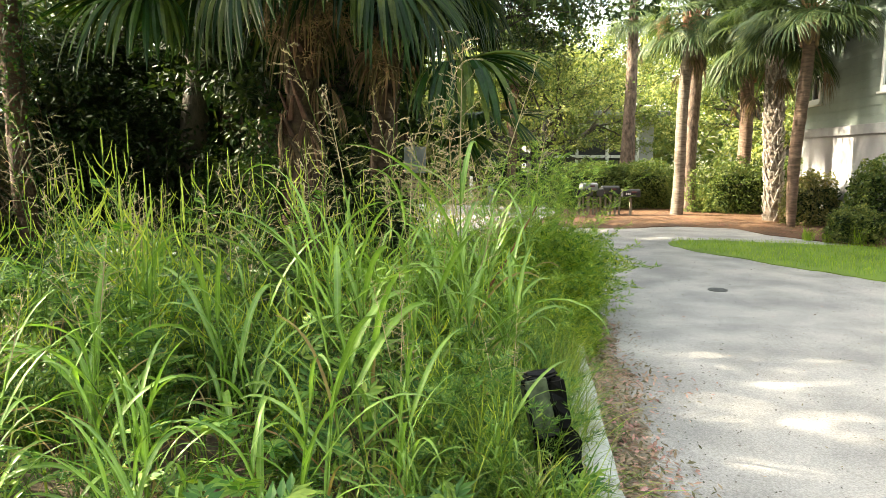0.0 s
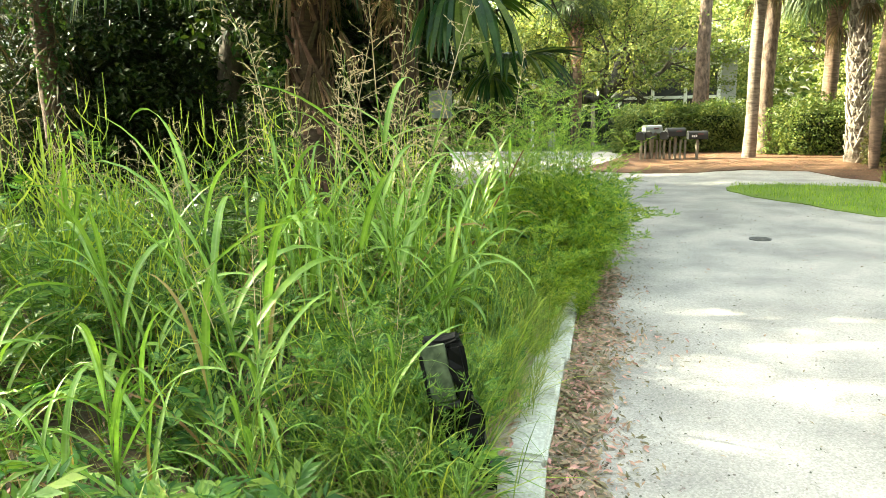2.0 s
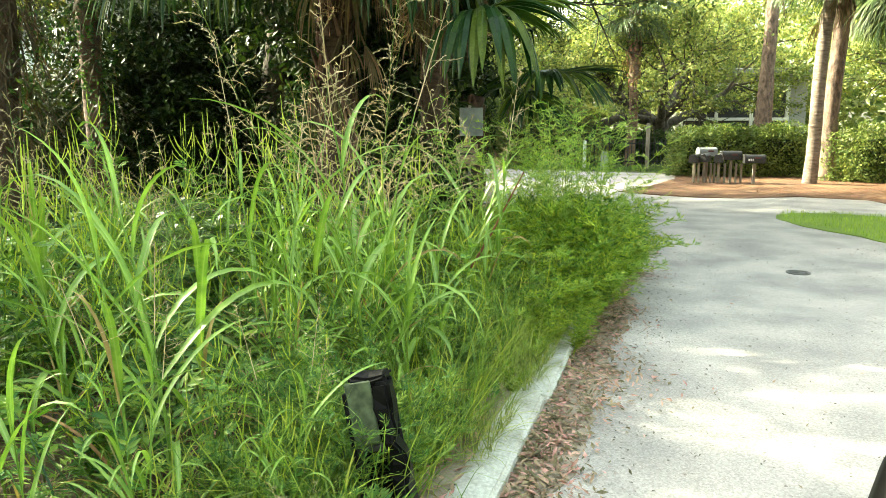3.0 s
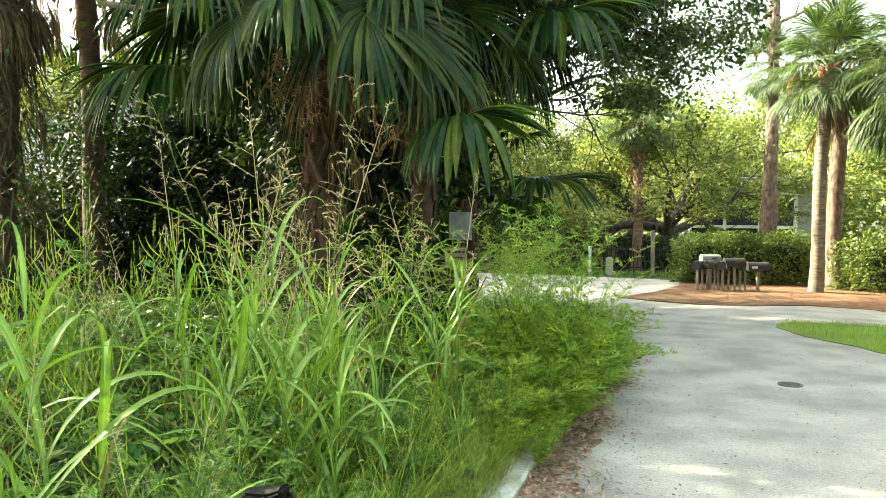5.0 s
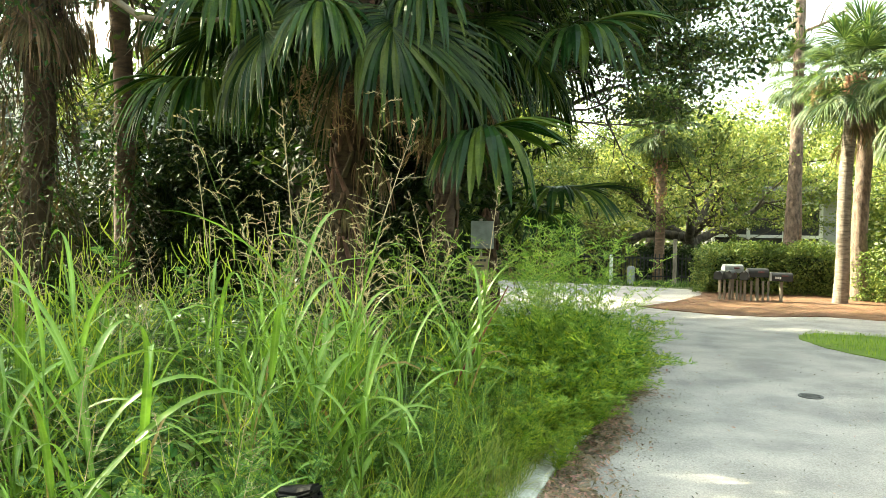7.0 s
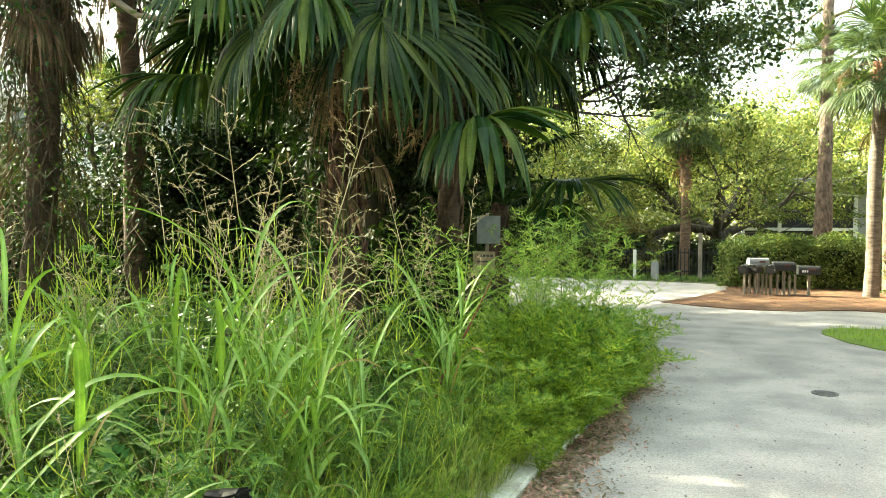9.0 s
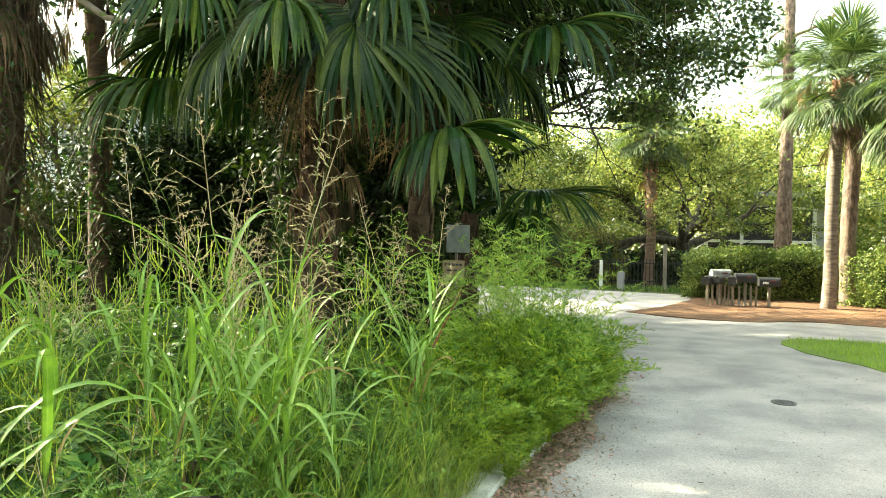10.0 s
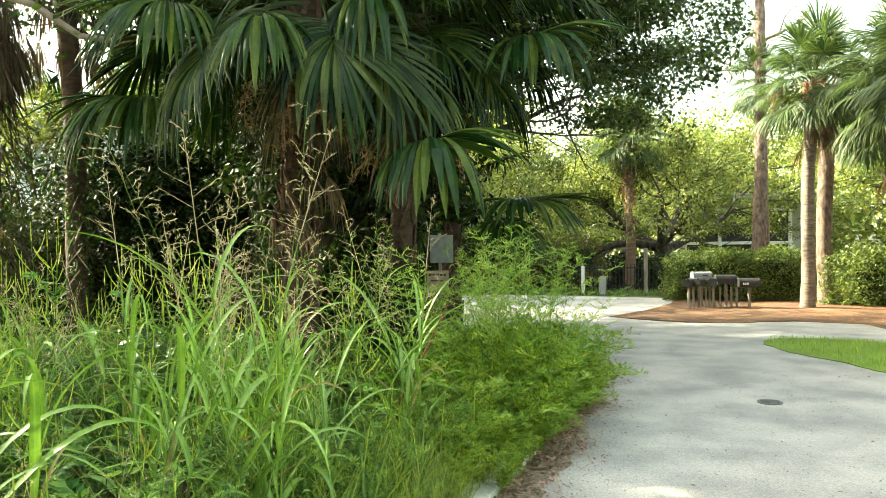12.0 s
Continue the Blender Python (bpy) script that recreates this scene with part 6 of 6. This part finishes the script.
for px in (2.36, 2.62, 2.70, 2.92, 3.16, 3.27):
    part("post", bm_mesh("post", box(0.045, 0.05, 0.50, 0.006, (0, 0, -0.08)), M_POST), thing("support_post", "weathered grey timber post under the mailboxes", "post", "mailbox posts", m=pose(px, 18.42, 0.04)))

# ---- sign on a post at the bend ----
sgn = thing("sign_post", "small grey sign above a tan board on a thin post", "sign", m=pose(-1.08, 9.85, 0.03, 0, 0, 10) @ Matrix.Diagonal((0.78, 0.78, 0.98, 1)))
part("post", bm_mesh("post", box(0.05, 0.05, 1.75, 0.006, (0, 0.03, -0.1)), M_POST), sgn)
part("upper_board", bm_mesh("upper_board", box(0.38, 0.015, 0.36, 0.005, (0.03, -0.01, 1.26)), M_SIGNGREY), sgn, "plain grey board")
low_b = part("lower_board", bm_mesh("lower_board", box(0.36, 0.015, 0.26, 0.005, (-0.04, -0.012, 0.90)), M_TAN), sgn, "tan board with a dark line of writing")
bar_me = bm_mesh("writing_bar", box(0.045, 0.004, 0.03), M_SIGNTEXT)
for i in range(5):
    part("writing_bar", bar_me, low_b, m=pose(-0.16 + i * 0.06, -0.022, 1.09))
part("writing_bar", bm_mesh("writing_bar", box(0.22, 0.004, 0.02), M_SIGNTEXT), low_b, m=pose(-0.04, -0.022, 1.02))

# ---- fence and posts across the lane ----
fence = thing("picket_fence", "low black picket fence across the lane", "fence")
pk = bm_mesh("picket", box(0.03, 0.02, 0.85, 0.003), M_BLACKMETAL)
for i in range(38):
    part("picket", pk, fence, m=pose(-1.4 + i * 0.11, 23.3 + 0.02 * i, 0.0, 0, 0, 12))
for z in (0.15, 0.70):
    part("rail", bm_mesh("rail", box(4.2, 0.03, 0.04, 0.004), M_BLACKMETAL), fence, m=pose(0.65, 23.70, z, 0, 0, 10.3))
thing("marker_post", "short grey concrete marker post", "post", m=pose(0.05, 22.4, -0.03), me=bm_mesh("marker_post", box(0.20, 0.20, 0.55, 0.03, segments=2), M_STUCCO))
thing("marker_post", "thin white marker post", "post", m=pose(-0.55, 22.8, -0.03), me=bm_mesh("marker_post", box(0.09, 0.09, 0.85, 0.01), M_WHITE))
thing("marker_post", "tall whitish timber post by the fence", "post", m=pose(1.25, 22.9, -0.03), me=bm_mesh("marker_post", box(0.11, 0.11, 1.35, 0.01), M_POST))


# ---- houses ----
def window(name, parent, m, w, h, grid=(2, 3)):
    """A framed window on a wall that faces -y in its own space."""
    win = part(name, bm_mesh("pane", box(w, 0.02, h, 0, (0, 0.02, 0)), M_GLASS), parent, "dark window glass", m)
    bm = bmesh.new()
    t = 0.11
    box(w + 2 * t, 0.07, t, 0.008, (0, 0, -t), bm)
    box(w + 2 * t, 0.07, t, 0.008, (0, 0, h), bm)
    box(t, 0.066, h, 0.008, (-w / 2 - t / 2, 0, 0), bm)
    box(t, 0.066, h, 0.008, (w / 2 + t / 2, 0, 0), bm)
    part("frame", bm_mesh("frame", bm, M_WHITE), win, "white frame")
    bm = bmesh.new()
    for i in range(1, grid[0]):
        box(0.025, 0.03, h, 0, (-w / 2 + w * i / grid[0], 0.0, 0), bm)
    for i in range(1, grid[1]):
        box(w, 0.028, 0.035 if i * 2 == grid[1] else 0.025, 0, (0, 0.0, h * i / grid[1]), bm)
    part("glazing_grid", bm_mesh("glazing_grid", bm, M_WHITE), win)
    part("sill", bm_mesh("sill", box(w + 0.3, 0.12, 0.045, 0.008, (0, -0.02, -0.155)), M_WHITE), win)
    return win


# raised house with green lap siding: its long wall faces the lane
ang = math.degrees(math.atan2(19.6 - 8.0, 7.95 - 6.75))
hm = pose(7.95, 19.6, 0, 0, 0, ang + 180)
house = thing("house", "raised house with grey-green lap siding over pale stucco", "house", m=hm)
HL = 12.0
part("foundation", bm_mesh("foundation", box(HL, 7, 2.05, 0.01, (HL / 2, 3.5, -0.1)), M_STUCCO), house, "pale stucco ground storey")
part("trim_band", bm_mesh("trim_band", box(HL + 0.06, 0.10, 0.20, 0.008, (HL / 2, -0.02, 1.95)), M_STUCCO), house, "dull pale band between the storeys")
part("wall", bm_mesh("wall", box(HL, 6.9, 4.2, 0, (HL / 2, 3.52, 2.1)), M_SIDING), house)
lap = box(HL, 0.022, 0.20, 0.0, (HL / 2, 0, 0))
for v in lap.verts:
    if v.co.z > 0.1 and v.co.y < 0:
        v.co.y += 0.018
lap_me = bm_mesh("siding_board", lap, M_SIDING)
for i in range(23):
    part("siding_board", lap_me, house, m=pose(0, 0.055, 2.15 + i * 0.18))
part("corner_board", bm_mesh("corner_board", box(0.12, 0.12, 4.1, 0.008, (-0.02, 0.03, 2.15)), M_WHITE), house)
for wx, wz in ((1.15, 2.85), (5.6, 2.85), (9.2, 2.85)):
    window("window", house, pose(wx, 0.0, wz), 0.95, 1.55)
part("roof", bm_mesh("roof", box(HL + 0.8, 8.0, 0.25, 0.02, (HL / 2, 3.4, 6.3)), M_ROOF), house, "grey shingle roof")

# screened porch house across the lane
ph = thing("porch_house", "house with a white-framed dark screened porch behind the hedge", "house", m=pose(2.6, 34.5, 0, 0, 0, 6))
part("wall", bm_mesh("wall", box(5.4, 6.0, 3.4, 0.02, (2.7, 3.4, -0.1)), M_STUCCO), ph)
part("screen", bm_mesh("screen", box(4.4, 0.08, 2.6, 0, (2.4, 0.3, 0.2)), M_SCREEN), ph, "dark insect screens")
for i in range(4):
    part("porch_post", bm_mesh("porch_post", box(0.13, 0.13, 2.9, 0.008, (0.2 + i * 1.45, 0.18, 0)), M_WHITE), ph, "white post")
for z in (0.2, 1.35, 2.8):
    part("porch_rail", bm_mesh("porch_rail", box(4.5, 0.10, 0.13, 0.008, (2.4, 0.2, z)), M_WHITE), ph, "white rail")
part("roof", bm_mesh("roof", box(6.2, 7.4, 0.22, 0.02, (2.7, 3.0, 3.3)), M_ROOF), ph)

# pale two-storey house behind the thicket
lh = thing("house", "pale two-storey house with a railed balcony behind the thicket", "house", m=pose(-17.2, 18.0, 0, 0, 0, 24))
part("wall", bm_mesh("wall", box(7.0, 7.0, 5.5, 0.01, (0, 3.5, -0.1)), M_PALESIDING), lh)
lap = box(7.0, 0.022, 0.20, 0.0, (0, 0, 0))
for v in lap.verts:
    if v.co.z > 0.1 and v.co.y < 0:
        v.co.y += 0.018
lap_me = bm_mesh("siding_board", lap, M_PALESIDING)
for i in range(29):
    part("siding_board", lap_me, lh, m=pose(0, -0.012, 0.1 + i * 0.18))
for wx, wz in ((-2.2, 0.9), (0.0, 0.9), (-1.2, 3.7), (1.4, 3.7)):
    window("window", lh, pose(wx, -0.06, wz), 0.9, 1.4)
bm = bmesh.new()
g0 = [bm.verts.new((-3.9, -0.5, 5.3)), bm.verts.new((3.9, -0.5, 5.3)), bm.verts.new((0, -0.5, 7.6))]
g1 = [bm.verts.new((-3.9, 7.5, 5.3)), bm.verts.new((3.9, 7.5, 5.3)), bm.verts.new((0, 7.5, 7.6))]
bm.faces.new(g0)
bm.faces.new(g1[::-1])
for i in range(3):
    j = (i + 1) % 3
    bm.faces.new((g0[j], g0[i], g1[i], g1[j]))
bmesh.ops.recalc_face_normals(bm, faces=bm.faces[:])
part("gable_roof", bm_mesh("gable_roof", bm, M_WHITE), lh, "pale gable roof")
deck = part("deck", bm_mesh("deck", box(5.0, 2.0, 0.22, 0.01, (0.8, -0.6, 2.3)), M_WHITE), lh, "white balcony deck")
bal = bm_mesh("baluster", box(0.05, 0.05, 0.9, 0.004), M_WHITE)
for i in range(26):
    part("baluster", bal, deck, m=pose(-1.6 + i * 0.19, -1.5, 2.5))
part("handrail", bm_mesh("handrail", box(5.0, 0.09, 0.07, 0.006, (0.8, -1.5, 3.4)), M_WHITE), deck)
for px in (-1.5, 0.8, 3.1):
    part("deck_post", bm_mesh("deck_post", box(0.16, 0.16, 2.5, 0.01, (px, -1.45, -0.1)), M_WHITE), deck)

# low weathered wall in the thicket
thing("garden_wall", "low weathered wall half hidden in the thicket", "wall", m=pose(-10.0, 13.4, 0, 0, 0, 8), me=bm_mesh("garden_wall", box(9.0, 0.2, 1.2, 0.02, (0, 0, -0.1)), M_WALLDARK))

# ---- wing mirror of the vehicle ----
mir = thing("wing_mirror", "black plastic vehicle wing mirror with a rounded frame", "wing mirror", m=pose(1.390, 1.712, 1.095, -8, -1, 17))


def rounded(w, h, rad, n=8):
    pts = []
    for cx, cz, a0 in ((w / 2 - rad, h / 2 - rad, 0), (-w / 2 + rad, h / 2 - rad, 90), (-w / 2 + rad, -h / 2 + rad, 180), (w / 2 - rad, -h / 2 + rad, 270)):
        for i in range(n + 1):
            a = radians(a0 + 90 * i / n)
            px, pz = cx + rad * math.cos(a), cz + rad * math.sin(a)
            pts.append((px + 0.38 * pz, pz + 0.20 * px))
    return pts


def ring_shell(loops, material, name, cap=True):
    """A shell through a row of closed loops: (outline, y)."""
    bm = bmesh.new()
    rows = [[bm.verts.new((px, yy, pz)) for px, pz in pts] for pts, yy in loops]
    for a, b in zip(rows, rows[1:]):
        for i in range(len(a)):
            j = (i + 1) % len(a)
            bm.faces.new((a[i], a[j], b[j], b[i]))
    if cap:
        bm.faces.new(rows[-1])
    bmesh.ops.recalc_face_normals(bm, faces=bm.faces[:])
    return bm_mesh(name, bm, material, True)


part("housing", ring_shell([(rounded(0.172, 0.114, 0.036), 0.016), (rounded(0.176, 0.118, 0.037), 0.002), (rounded(0.200, 0.142, 0.042), -0.012), (rounded(0.236, 0.176, 0.046), -0.012),
                            (rounded(0.254, 0.196, 0.048), 0.004), (rounded(0.256, 0.198, 0.048), 0.02), (rounded(0.22, 0.16, 0.05), 0.05), (rounded(0.13, 0.09, 0.04), 0.07), (rounded(0.06, 0.05, 0.024), 0.076)], M_BLACK, "housing"), mir)
part("glass", ring_shell([(rounded(0.178, 0.120, 0.037), 0.010), (rounded(0.15, 0.09, 0.034), 0.0095)], M_MIRROR, "glass"), mir, "silvered mirror glass")
V, F = tube([(0.10, 0.05, -0.06), (0.16, 0.05, -0.10), (0.22, 0.04, -0.12)], [0.022, 0.024, 0.03], 8)
part("arm", quads("arm", V, F, M_BLACK, True), mir)
